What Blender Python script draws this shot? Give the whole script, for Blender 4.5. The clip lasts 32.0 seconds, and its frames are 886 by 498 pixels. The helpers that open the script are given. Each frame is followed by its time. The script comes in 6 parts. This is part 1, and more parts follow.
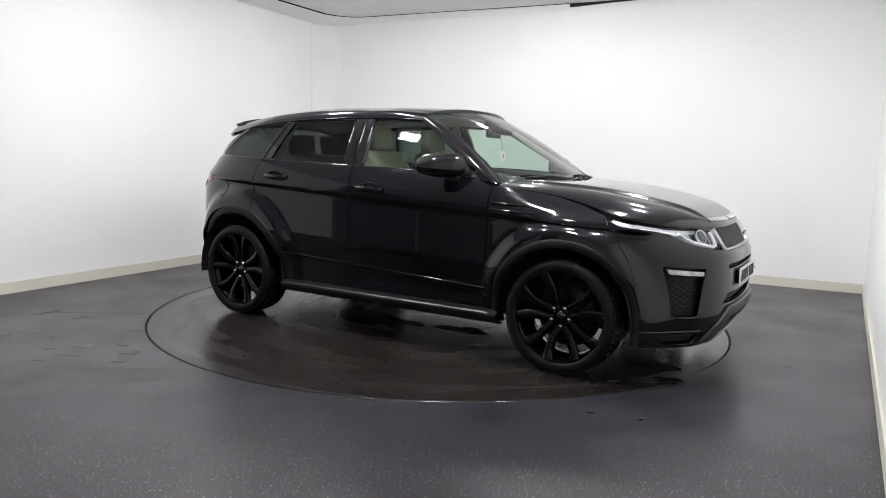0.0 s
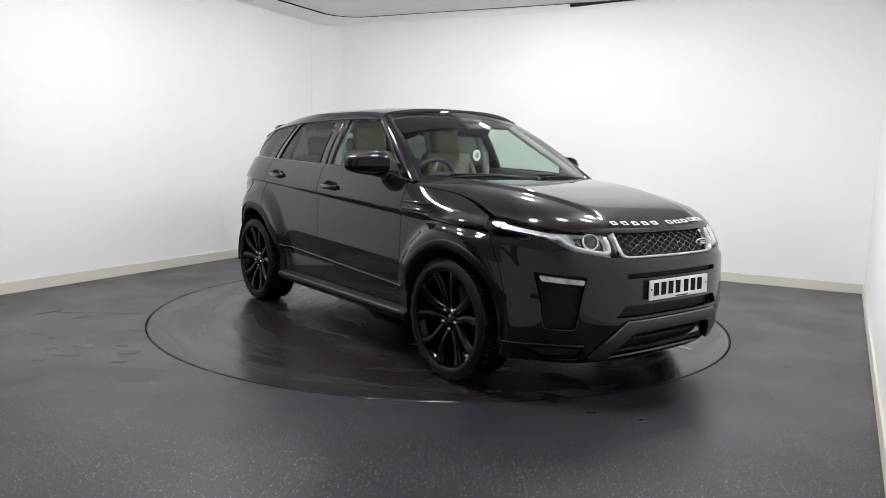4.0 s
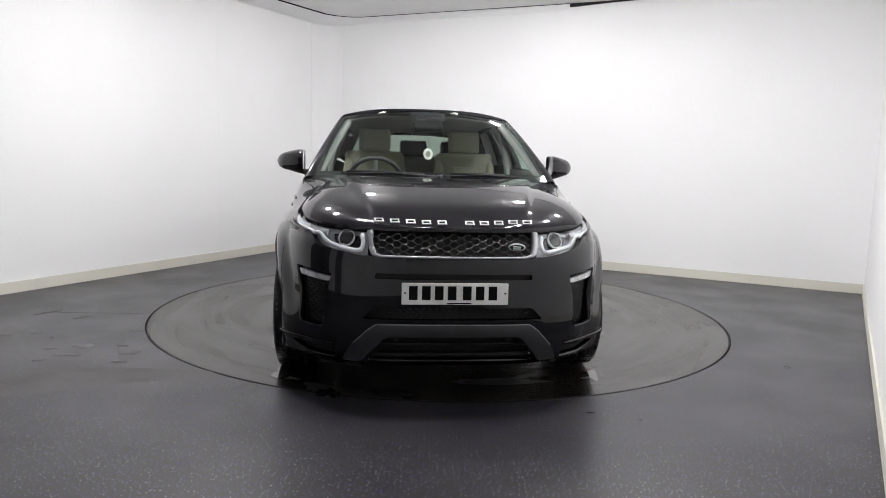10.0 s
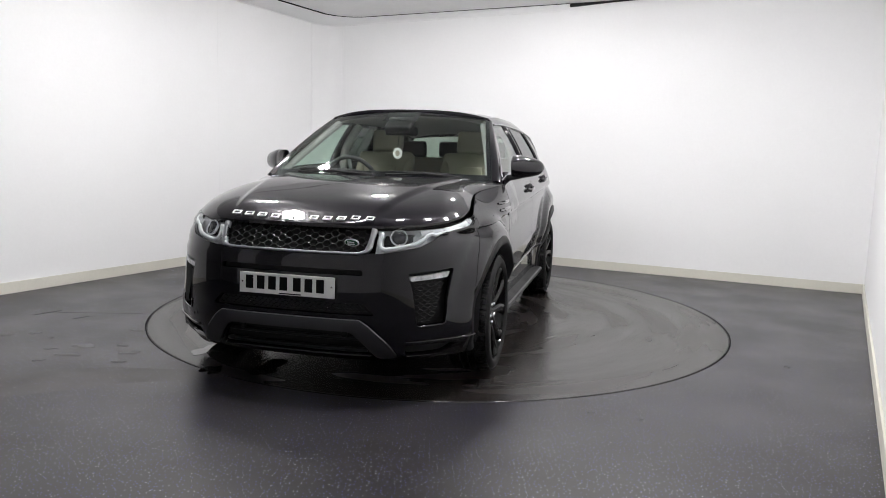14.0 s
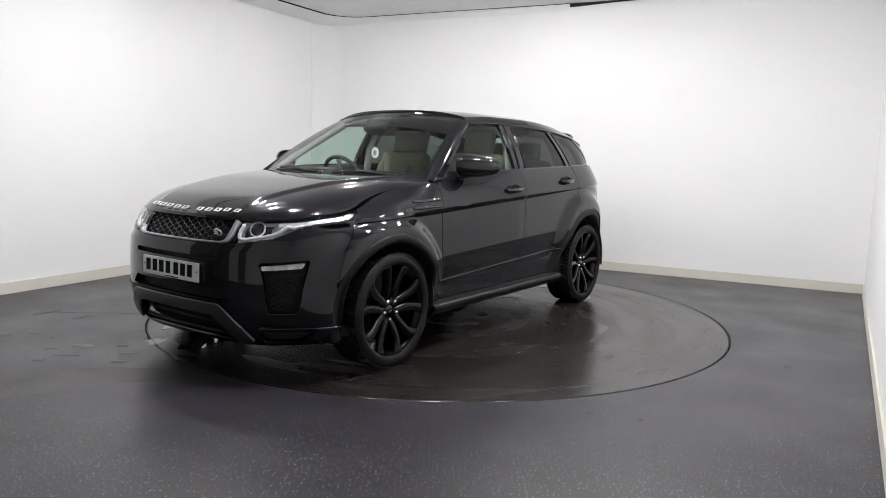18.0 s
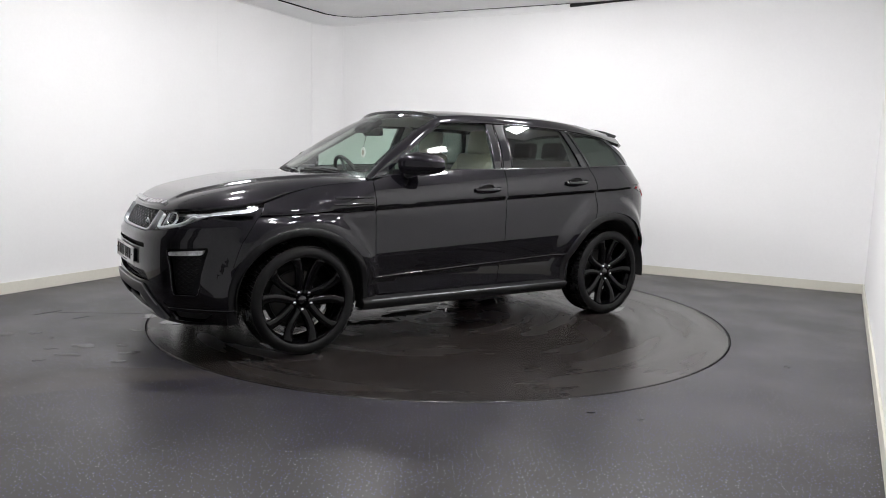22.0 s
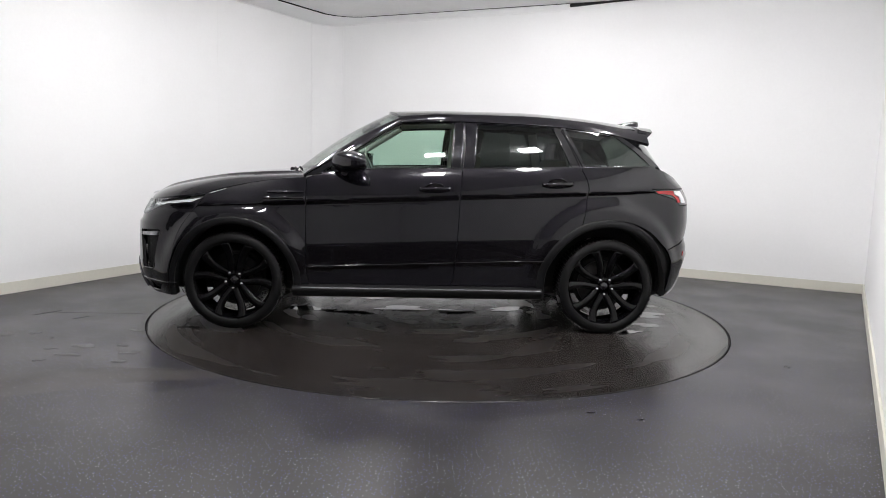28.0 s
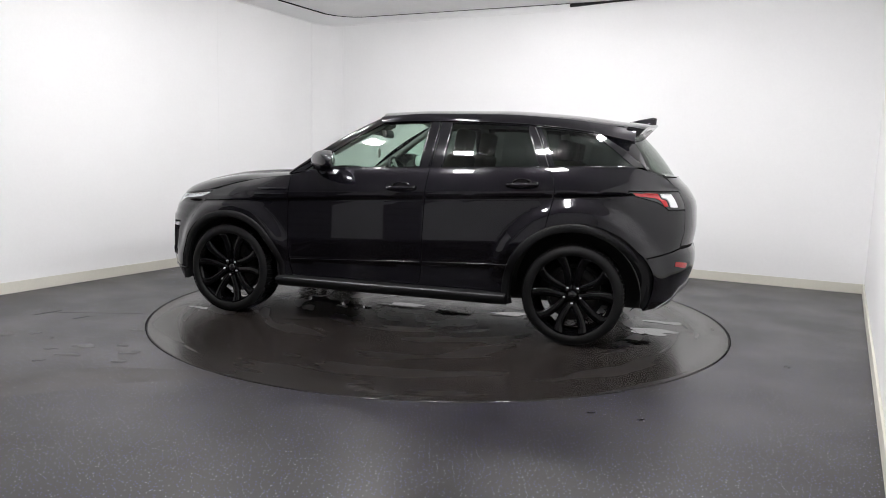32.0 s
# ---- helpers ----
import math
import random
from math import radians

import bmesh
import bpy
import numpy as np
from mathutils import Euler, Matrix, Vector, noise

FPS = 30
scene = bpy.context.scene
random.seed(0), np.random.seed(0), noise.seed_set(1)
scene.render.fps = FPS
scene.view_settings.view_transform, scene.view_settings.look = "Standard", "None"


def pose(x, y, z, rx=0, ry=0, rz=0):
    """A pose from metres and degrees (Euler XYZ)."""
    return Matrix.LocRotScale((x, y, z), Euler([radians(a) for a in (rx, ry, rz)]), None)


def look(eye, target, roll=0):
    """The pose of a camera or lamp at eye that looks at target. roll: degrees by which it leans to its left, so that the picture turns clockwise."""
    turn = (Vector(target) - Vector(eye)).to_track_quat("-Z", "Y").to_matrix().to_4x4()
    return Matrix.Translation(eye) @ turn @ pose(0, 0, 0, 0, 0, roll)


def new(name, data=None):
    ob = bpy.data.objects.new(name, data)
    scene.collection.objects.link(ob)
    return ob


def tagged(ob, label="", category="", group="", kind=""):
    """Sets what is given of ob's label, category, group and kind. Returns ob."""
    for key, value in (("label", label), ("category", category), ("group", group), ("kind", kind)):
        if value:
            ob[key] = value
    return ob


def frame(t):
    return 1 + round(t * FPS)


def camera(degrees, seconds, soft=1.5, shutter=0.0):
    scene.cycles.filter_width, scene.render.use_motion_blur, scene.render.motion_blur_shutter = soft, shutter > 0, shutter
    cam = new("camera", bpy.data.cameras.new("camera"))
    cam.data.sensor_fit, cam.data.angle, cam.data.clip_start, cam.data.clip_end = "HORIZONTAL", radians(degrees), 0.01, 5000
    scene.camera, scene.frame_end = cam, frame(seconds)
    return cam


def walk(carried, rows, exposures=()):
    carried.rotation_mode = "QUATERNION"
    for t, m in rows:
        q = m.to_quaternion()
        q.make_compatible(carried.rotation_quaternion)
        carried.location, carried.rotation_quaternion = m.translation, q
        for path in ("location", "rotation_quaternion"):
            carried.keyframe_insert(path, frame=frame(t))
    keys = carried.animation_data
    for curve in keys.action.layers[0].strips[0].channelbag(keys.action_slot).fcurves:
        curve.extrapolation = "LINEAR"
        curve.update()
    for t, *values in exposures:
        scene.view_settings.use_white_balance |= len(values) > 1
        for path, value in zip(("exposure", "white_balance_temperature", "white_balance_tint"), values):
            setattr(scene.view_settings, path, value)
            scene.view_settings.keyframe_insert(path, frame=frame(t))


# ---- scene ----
cam = camera(63.86, 32.0, soft=0.9)
_eye = Vector((0.0, -5.758, 1.245))
_aim = _eye + Vector((math.sin(radians(0.19)) * math.cos(radians(7.32)), math.cos(radians(0.19)) * math.cos(radians(7.32)), -math.sin(radians(7.32))))
walk(cam, [(0.0, look(_eye, _aim, 1.55)), (32.0, look(_eye, _aim, 1.55))])

# heading of the car on the turntable, every two seconds
HEADINGS = [-31.856, -42.18, -52.588, -62.99, -73.425, -83.86, -94.289, -104.75, -115.205, -125.61, -135.973, -146.25, -156.537, -166.85, -177.102, -187.27, -197.352]

# ---- light ----
world = bpy.data.worlds.new("world")
scene.world = world
world.use_nodes = True
world.node_tree.nodes["Background"].inputs[0].default_value = (0.8, 0.85, 0.9, 1)
world.node_tree.nodes["Background"].inputs[1].default_value = 0.02
scene.view_settings.exposure = 0.0
LAMP_STRENGTH = 186.0


# ---- materials ----
def ramp(nt, fac, stops):
    r = nt.nodes.new("ShaderNodeValToRGB")
    while len(r.color_ramp.elements) < len(stops):
        r.color_ramp.elements.new(0.5)
    for e, (p, c) in zip(r.color_ramp.elements, stops):
        e.position, e.color = p, (*c, 1)
    nt.links.new(fac, r.inputs[0])
    return r.outputs[0]


def noise_tex(nt, scale, detail=4.0, rough=0.55):
    tc = nt.nodes.new("ShaderNodeTexCoord")
    n = nt.nodes.new("ShaderNodeTexNoise")
    n.inputs["Scale"].default_value, n.inputs["Detail"].default_value, n.inputs["Roughness"].default_value = scale, detail, rough
    nt.links.new(tc.outputs["Object"], n.inputs["Vector"])
    return n.outputs["Fac"]


def mat(name, color, rough=0.5, metal=0.0, coat=0.0, vary=0.12, scale=3.0, fine=60.0, bump=0.0, rvary=0.08, spec=0.5, emit=None, strength=0.0):
    """A principled material whose colour and gloss vary at two scales."""
    m = bpy.data.materials.new(name)
    m.use_nodes = True
    nt = m.node_tree
    b = nt.nodes["Principled BSDF"]
    b.inputs["Metallic"].default_value, b.inputs["Coat Weight"].default_value = metal, coat
    b.inputs["Coat Roughness"].default_value, b.inputs["Specular IOR Level"].default_value = 0.03, spec
    big, small = noise_tex(nt, scale), noise_tex(nt, fine, 2.0)
    mix = nt.nodes.new("ShaderNodeMath")
    mix.operation = "MULTIPLY_ADD"
    nt.links.new(small, mix.inputs[0])
    mix.inputs[1].default_value = 0.5
    nt.links.new(big, mix.inputs[2])
    lo = tuple(c * (1 - vary) for c in color)
    hi = tuple(min(1.0, c * (1 + vary)) for c in color)
    nt.links.new(ramp(nt, mix.outputs[0], [(0.45, lo), (1.05, hi)]), b.inputs["Base Color"])
    rr = nt.nodes.new("ShaderNodeMapRange")
    rr.inputs["From Min"].default_value, rr.inputs["From Max"].default_value = 0.3, 0.7
    rr.inputs["To Min"].default_value, rr.inputs["To Max"].default_value = max(0.0, rough * (1 - rvary * 2)), min(1.0, rough * (1 + rvary * 2))
    nt.links.new(big, rr.inputs["Value"])
    nt.links.new(rr.outputs[0], b.inputs["Roughness"])
    if bump:
        bp = nt.nodes.new("ShaderNodeBump")
        bp.inputs["Strength"].default_value, bp.inputs["Distance"].default_value = bump, 0.002
        nt.links.new(small, bp.inputs["Height"])
        nt.links.new(bp.outputs[0], b.inputs["Normal"])
    if emit:
        b.inputs["Emission Color"].default_value, b.inputs["Emission Strength"].default_value = (*emit, 1), strength
    return m


def pane_mat(name, tint, ior=1.5):
    """Thin glass: a tinted clear pane with a mirror gloss by Fresnel."""
    m = bpy.data.materials.new(name)
    m.use_nodes = True
    nt = m.node_tree
    nt.nodes.remove(nt.nodes["Principled BSDF"])
    out = nt.nodes["Material Output"]
    tr, gl, mx, lw = (nt.nodes.new("ShaderNode" + k) for k in ("BsdfTransparent", "BsdfGlossy", "MixShader", "LayerWeight"))
    pw, ad = nt.nodes.new("ShaderNodeMath"), nt.nodes.new("ShaderNodeMath")
    pw.operation, pw.inputs[1].default_value = "POWER", 5.0
    ad.operation, ad.inputs[1].default_value, ad.inputs[2].default_value = "MULTIPLY_ADD", 0.92, 0.045
    tr.inputs[0].default_value = (*tint, 1)
    gl.inputs["Roughness"].default_value = 0.02
    lw.inputs["Blend"].default_value = 0.5
    for p, q in ((lw.outputs["Facing"], pw.inputs[0]), (pw.outputs[0], ad.inputs[0]), (ad.outputs[0], mx.inputs[0]), (tr.outputs[0], mx.inputs[1]), (gl.outputs[0], mx.inputs[2]), (mx.outputs[0], out.inputs[0])):
        nt.links.new(p, q)
    return m


PAINT = mat("black_gloss_paint", (0.0044, 0.0040, 0.0058), 0.30, 0.0, 1.0, 0.15, 2.0, 900.0, rvary=0.05, spec=0.02)
PAINT.node_tree.nodes["Principled BSDF"].inputs["Specular Tint"].default_value = (0.70, 0.48, 1.0, 1)
SATIN = mat("satin_black_plastic", (0.008, 0.008, 0.0088), 0.48, 0, 0, 0.2, 4.0, 400.0, 0.15, spec=0.22)
GLOSSBLACK = mat("gloss_black_trim", (0.0032, 0.003, 0.005), 0.05, 0, 0.7, 0.1, spec=0.45)
DARK = mat("dark_liner", (0.009, 0.009, 0.0095), 0.8, 0, 0, 0.2)
TREAD = mat("wet_tyre_tread", (0.008, 0.008, 0.0085), 0.25, 0, 0, 0.25, 6.0, 250.0, 0.2)
RUBBER = mat("tyre_rubber", (0.0042, 0.0042, 0.0046), 0.6, 0, 0, 0.25, 6.0, 250.0, 0.2, spec=0.25)
GRILLE = mat("gloss_black_grille", (0.006, 0.006, 0.007), 0.08, 0.0, 0.6, 0.1, spec=0.4)
BADGE_GREEN = mat("dark_green_enamel", (0.012, 0.05, 0.028), 0.15, 0, 0.4, 0.1)
RIM = mat("gloss_black_alloy", (0.0025, 0.0025, 0.003), 0.10, 0.0, 0.22, 0.15, spec=0.13)
CHROME = mat("chrome", (0.75, 0.75, 0.77), 0.1, 1.0, 0, 0.05)
SILVER = mat("satin_silver_trim", (0.55, 0.56, 0.58), 0.3, 1.0, 0, 0.06)
SKID = mat("gunmetal_skid_plate", (0.085, 0.085, 0.089), 0.36, 0.75, 0, 0.12, 5.0, 500.0, 0.1)
STEEL_TRIM = mat("brushed_grey_trim", (0.32, 0.32, 0.33), 0.35, 0.9, 0, 0.1)
STEEL = mat("brake_steel", (0.045, 0.044, 0.043), 0.45, 1.0, 0, 0.15, 20.0)
PLATE = mat("white_plate", (0.82, 0.82, 0.8), 0.3, 0, 0.2, 0.03)
INK = mat("black_ink", (0.006, 0.006, 0.006), 0.6, spec=0.1)
LAMP_LENS = pane_mat("clear_lens", (0.93, 0.95, 0.96))
LAMP_BODY = mat("lamp_housing", (0.62, 0.63, 0.65), 0.25, 0.35, 0, 0.1)
LETTER = mat("bright_silver_letters", (0.78, 0.78, 0.79), 0.38, 0.25, 0, 0.05)
FOG_LENS = mat("ribbed_fog_lens", (0.62, 0.63, 0.64), 0.18, 0.2, 0.4, 0.45, 30.0, 160.0, 0.5)
LAMP_WHITE = mat("frosted_light_guide", (0.84, 0.85, 0.86), 0.35, 0, 0.3, 0.05)
RED_LENS = mat("red_lens", (0.45, 0.015, 0.02), 0.12, 0, 0.8, 0.1)
GLASS_SCREEN = pane_mat("windscreen_glass", (0.77, 0.85, 0.80))
GLASS_SIDE = pane_mat("green_tinted_glass", (0.66, 0.81, 0.72))
GLASS_DARK = pane_mat("privacy_glass", (0.12, 0.14, 0.13))
GLASS_REAR = pane_mat("rear_screen_glass", (0.36, 0.42, 0.37))
CREAM = mat("cream_leather", (0.33, 0.30, 0.235), 0.5, 0, 0, 0.08, 8.0, 300.0, 0.3)
CHARCOAL = mat("charcoal_leather", (0.03, 0.03, 0.032), 0.55, 0, 0, 0.15, 8.0, 300.0, 0.3)
PILLAR_GREY = mat("grey_pillar_cover", (0.27, 0.275, 0.265), 0.8, 0, 0, 0.06, 8.0, 500.0, 0.2)
TRIM_GREY = mat("grey_headliner", (0.46, 0.46, 0.44), 0.9, 0, 0, 0.06, 8.0, 500.0, 0.2)
MIRROR = mat("mirror_glass", (0.85, 0.87, 0.88), 0.02, 1.0, 0, 0.01)
WALL = mat("white_wall_paint", (0.93, 0.93, 0.932), 0.75, 0, 0, 0.02, 0.8, 40.0, 0.08)
SKIRT = mat("cream_skirting_paint", (0.74, 0.72, 0.64), 0.45, 0, 0, 0.06, 2.0, 60.0, 0.05)
CEIL = mat("grey_ceiling_board", (0.86, 0.86, 0.86), 0.85, 0, 0, 0.05, 2.5, 30.0, 0.15)
# glow of the two fill lamps added for the far walls
LED_FILL = mat("fill_lamp_diffuser", (0.9, 0.9, 0.9), 0.4, emit=(1.0, 0.985, 0.99), strength=LAMP_STRENGTH * 1.25)
LED = mat("led_diffuser", (0.9, 0.9, 0.9), 0.4, emit=(1.0, 0.985, 0.99), strength=LAMP_STRENGTH)
# even grey of the unseen wall that closes the near end
BACKDROP = mat("pale_grey_closing_wall", (0.74, 0.74, 0.75), 0.6, 0, 0, 0.1, 1.0, 30.0)
# for the unseen panels added to darken the car's reflections
DARK_PANEL = mat("dark_grey_panel_paint", (0.15, 0.15, 0.155), 0.5, 0, 0, 0.08)
FRAME = mat("white_metal_frame", (0.8, 0.8, 0.8), 0.4, 0, 0, 0.04)


def floor_mat(name, base, fleck, wet, swirl=False, gloss=(0.44, 0.29)):
    """Dark sheet vinyl with fine flecks, dulled by scuffs and, where wet, shinier."""
    m = mat(name, base, 0.33, 0, 0, 0.42, 2.2, 75.0, 0.02)
    nt = m.node_tree
    b = nt.nodes["Principled BSDF"]
    src = b.inputs["Base Color"].links[0].from_socket
    tc = nt.nodes.new("ShaderNodeTexCoord")
    v = nt.nodes.new("ShaderNodeTexVoronoi")
    v.voronoi_dimensions = "2D"
    v.inputs["Scale"].default_value = 48.0
    nt.links.new(tc.outputs["Object"], v.inputs["Vector"])
    sep = nt.nodes.new("ShaderNodeSeparateColor")
    nt.links.new(v.outputs["Color"], sep.inputs[0])
    near = nt.nodes.new("ShaderNodeMath")
    near.operation, near.inputs[1].default_value = "LESS_THAN", 0.12
    nt.links.new(v.outputs["Distance"], near.inputs[0])
    some = nt.nodes.new("ShaderNodeMath")
    some.operation, some.inputs[1].default_value = "GREATER_THAN", 1.0 - fleck
    nt.links.new(sep.outputs[0], some.inputs[0])
    both = nt.nodes.new("ShaderNodeMath")
    both.operation = "MULTIPLY"
    nt.links.new(near.outputs[0], both.inputs[0])
    nt.links.new(some.outputs[0], both.inputs[1])
    tint = ramp(nt, sep.outputs[1], [(0.40, (0.09, 0.09, 0.36)), (0.72, (0.26, 0.26, 0.44)), (0.97, (0.60, 0.60, 0.64))])
    mx = nt.nodes.new("ShaderNodeMix")
    mx.data_type = "RGBA"
    nt.links.new(both.outputs[0], mx.inputs[0])
    # blotches of bluer and browner vinyl
    blot = noise_tex(nt, 9.0, 5.0, 0.7)
    hue = nt.nodes.new("ShaderNodeMix")
    hue.data_type, hue.blend_type = "RGBA", "MULTIPLY"
    hue.inputs[0].default_value = 1.0
    nt.links.new(src, hue.inputs[6])
    nt.links.new(ramp(nt, blot, [(0.36, (0.92, 0.84, 0.76)), (0.50, (1.0, 1.0, 1.0)), (0.62, (1.0, 1.02, 1.18))]), hue.inputs[7])
    nt.links.new(hue.outputs[2], mx.inputs[6])
    nt.links.new(tint, mx.inputs[7])
    nt.links.new(mx.outputs[2], b.inputs["Base Color"])
    patch = noise_tex(nt, wet, 2.5, 0.5)
    if swirl:
        # marks drawn out along the turning of the deck
        xyz = nt.nodes.new("ShaderNodeSeparateXYZ")
        nt.links.new(tc.outputs["Object"], xyz.inputs[0])
        rad, ang, rr7, aa1 = (nt.nodes.new("ShaderNodeMath") for _ in range(4))
        ln = nt.nodes.new("ShaderNodeVectorMath")
        ln.operation = "LENGTH"
        nt.links.new(tc.outputs["Object"], ln.inputs[0])
        ang.operation = "ARCTAN2"
        nt.links.new(xyz.outputs[1], ang.inputs[0])
        nt.links.new(xyz.outputs[0], ang.inputs[1])
        rr7.operation, rr7.inputs[1].default_value = "MULTIPLY", 5.5
        nt.links.new(ln.outputs["Value"], rr7.inputs[0])
        aa1.operation, aa1.inputs[1].default_value = "MULTIPLY", 1.6
        nt.links.new(ang.outputs[0], aa1.inputs[0])
        cmb = nt.nodes.new("ShaderNodeCombineXYZ")
        nt.links.new(rr7.outputs[0], cmb.inputs[0])
        nt.links.new(aa1.outputs[0], cmb.inputs[1])
        nz = nt.nodes.new("ShaderNodeTexNoise")
        nz.inputs["Scale"].default_value, nz.inputs["Detail"].default_value, nz.inputs["Roughness"].default_value = 1.0, 2.0, 0.5
        nz.inputs["Distortion"].default_value = 0.25
        nt.links.new(cmb.outputs[0], nz.inputs["Vector"])
        mean = nt.nodes.new("ShaderNodeMath")
        mean.operation, mean.inputs[1].default_value = "MULTIPLY_ADD", 0.9
        half = nt.nodes.new("ShaderNodeMath")
        half.operation, half.inputs[1].default_value, half.inputs[2].default_value = "MULTIPLY_ADD", 0.4, -0.15
        nt.links.new(patch, half.inputs[0])
        nt.links.new(nz.outputs["Fac"], mean.inputs[0])
        nt.links.new(half.outputs[0], mean.inputs[2])
        patch = mean.outputs[0]
    rr = nt.nodes.new("ShaderNodeMapRange")
    for k, val in (("From Min", 0.36), ("From Max", 0.68), ("To Min", gloss[0]), ("To Max", gloss[1])):
        rr.inputs[k].default_value = val
    nt.links.new(patch, rr.inputs["Value"])
    nt.links.new(rr.outputs[0], b.inputs["Roughness"])
    return m


FLOOR = floor_mat("flecked_dark_vinyl", (0.0190, 0.0172, 0.0172), 0.72, 1.6, False, (0.40, 0.29))
DISC = floor_mat("worn_turntable_vinyl", (0.0175, 0.0148, 0.0135), 0.0, 0.9, True, (0.30, 0.19))
WORN = floor_mat("worn_brown_vinyl", (0.032, 0.028, 0.0255), 0.25, 2.0)
DAMP = mat("damp_film", (0.024, 0.0225, 0.0245), 0.2, 0, 0, 0.2, 3.0, 60.0, 0.1)
WATER = mat("shallow_water", (0.03, 0.03, 0.03), 0.05, 0, 0.5, 0.1)


# ---- mesh helpers ----
SHIFT = Vector((0.166, -0.176, 0.0))  # from the middle between the axles to the turntable's axis


def mesh_from(name, verts, faces, material, smooth=True, normals=None):
    me = bpy.data.meshes.new(name)
    me.from_pydata([tuple(v) for v in verts], [], faces)
    me.update()
    if material:
        me.materials.append(material)
    me.polygons.foreach_set("use_smooth", [smooth] * len(me.polygons))
    if normals:
        me.normals_split_custom_set_from_vertices([tuple(n) for n in normals])
    return me


def part(name, vf, material, parent, label="", smooth=True, at=None, shift=True):
    """Links (verts, faces) or (verts, faces, normals) as one mesh under a thing or a part."""
    verts, faces = vf[0], vf[1]
    if shift:
        verts = [Vector(v) + SHIFT for v in verts]
    ob = new(name, mesh_from(name, verts, faces, material, smooth, vf[2] if len(vf) > 2 else None))
    ob.parent = parent
    if at is not None:
        ob.matrix_basis = at
    return tagged(ob, label)


def join(*items):
    vs, fs = [], []
    for it in items:
        n = len(vs)
        vs += [Vector(v) for v in it[0]]
        fs += [tuple(i + n for i in f) for f in it[1]]
    return vs, fs


def moved(vf, m):
    return [m @ Vector(v) for v in vf[0]], list(vf[1])


def rbox(sx, sy, sz, bevel=0.01, seg=2, m=None):
    bm = bmesh.new()
    bmesh.ops.create_cube(bm, size=1.0)
    bmesh.ops.scale(bm, vec=(sx, sy, sz), verts=bm.verts)
    if bevel:
        bmesh.ops.bevel(bm, geom=bm.edges[:], offset=min(bevel, 0.49 * min(sx, sy, sz)), segments=seg, profile=0.6, affect="EDGES")
    bm.verts.index_update()
    out = [v.co.copy() for v in bm.verts], [tuple(v.index for v in f.verts) for f in bm.faces]
    bm.free()
    return moved(out, m) if m else out


def blob(sx, sy, sz, m=None, seg=24, rings=14, power=2.4):
    """A rounded, slightly boxy solid."""
    vs, fs = [], []
    e = 2.0 / power
    cp = lambda c: math.copysign(abs(c) ** e, c)
    for i in range(rings + 1):
        a = math.pi * i / rings - math.pi / 2
        for j in range(seg):
            b = 2 * math.pi * j / seg
            vs.append(Vector((sx / 2 * cp(math.cos(a)) * cp(math.cos(b)), sy / 2 * cp(math.cos(a)) * cp(math.sin(b)), sz / 2 * cp(math.sin(a)))))
    for i in range(rings):
        for j in range(seg):
            k = (j + 1) % seg
            fs.append((i * seg + j, i * seg + k, (i + 1) * seg + k, (i + 1) * seg + j))
    return moved((vs, fs), m) if m else (vs, fs)


def loft(rows, closed=False):
    n = len(rows[0])
    vs = [Vector(p) for r in rows for p in r]
    fs = []
    for i in range(len(rows) - 1):
        for j in range(n if closed else n - 1):
            k = (j + 1) % n
            fs.append((i * n + j, i * n + k, (i + 1) * n + k, (i + 1) * n + j))
    return vs, fs


def slab(rows, d, inward):
    """A lofted sheet with thickness d towards inward(point)."""
    vs, fs = loft(rows)
    n, c = len(vs), len(rows[0])
    back = [v + inward(v) * d for v in vs]
    r = len(rows)
    rim = [i for i in range(c)] + [k * c + c - 1 for k in range(1, r)] + [(r - 1) * c + i for i in range(c - 2, -1, -1)] + [k * c for k in range(r - 2, 0, -1)]
    # the rim is doubled so that its edge stays crisp
    m = len(rim)
    allv = vs + back + [vs[i] for i in rim] + [back[i] for i in rim]
    fs2 = fs + [tuple(reversed([i + n for i in f])) for f in fs]
    for i in range(m):
        k = (i + 1) % m
        fs2.append((2 * n + i, 2 * n + m + i, 2 * n + m + k, 2 * n + k))
    return allv, fs2


def tube(path, r, n=8, cap=True):
    pts = [Vector(p) for p in path]
    rows = []
    for i, p in enumerate(pts):
        d = (pts[min(i + 1, len(pts) - 1)] - pts[max(i - 1, 0)]).normalized()
        a = d.orthogonal().normalized() if abs(d.z) > 0.95 else d.cross(Vector((0, 0, 1))).normalized()
        b = d.cross(a)
        rr = r[i] if isinstance(r, (list, tuple)) else r
        rows.append([p + (a * math.cos(2 * math.pi * j / n) + b * math.sin(2 * math.pi * j / n)) * rr for j in range(n)])
    vs, fs = loft(rows, True)
    if cap:
        fs += [tuple(range(n - 1, -1, -1)), tuple(len(vs) - n + j for j in range(n))]
    return vs, fs


def lathe_y(profile, n=48, a0=0.0, a1=2 * math.pi, close=True):
    """Turns (radius, y) pairs about the y axis."""
    rows = []
    steps = n if close else n + 1
    for i in range(steps):
        a = a0 + (a1 - a0) * i / n
        rows.append([Vector((r * math.cos(a), y, r * math.sin(a))) for r, y in profile])
    if close:
        rows.append(rows[0])
    vs, fs = loft(rows)
    return vs, fs


def lerp_table(table, x):
    xs, ys = zip(*sorted(table))
    return float(np.interp(x, xs, ys))


def smooth01(a, b, x):
    t = min(1.0, max(0.0, (x - a) / (b - a)))
    return t * t * (3 - 2 * t)


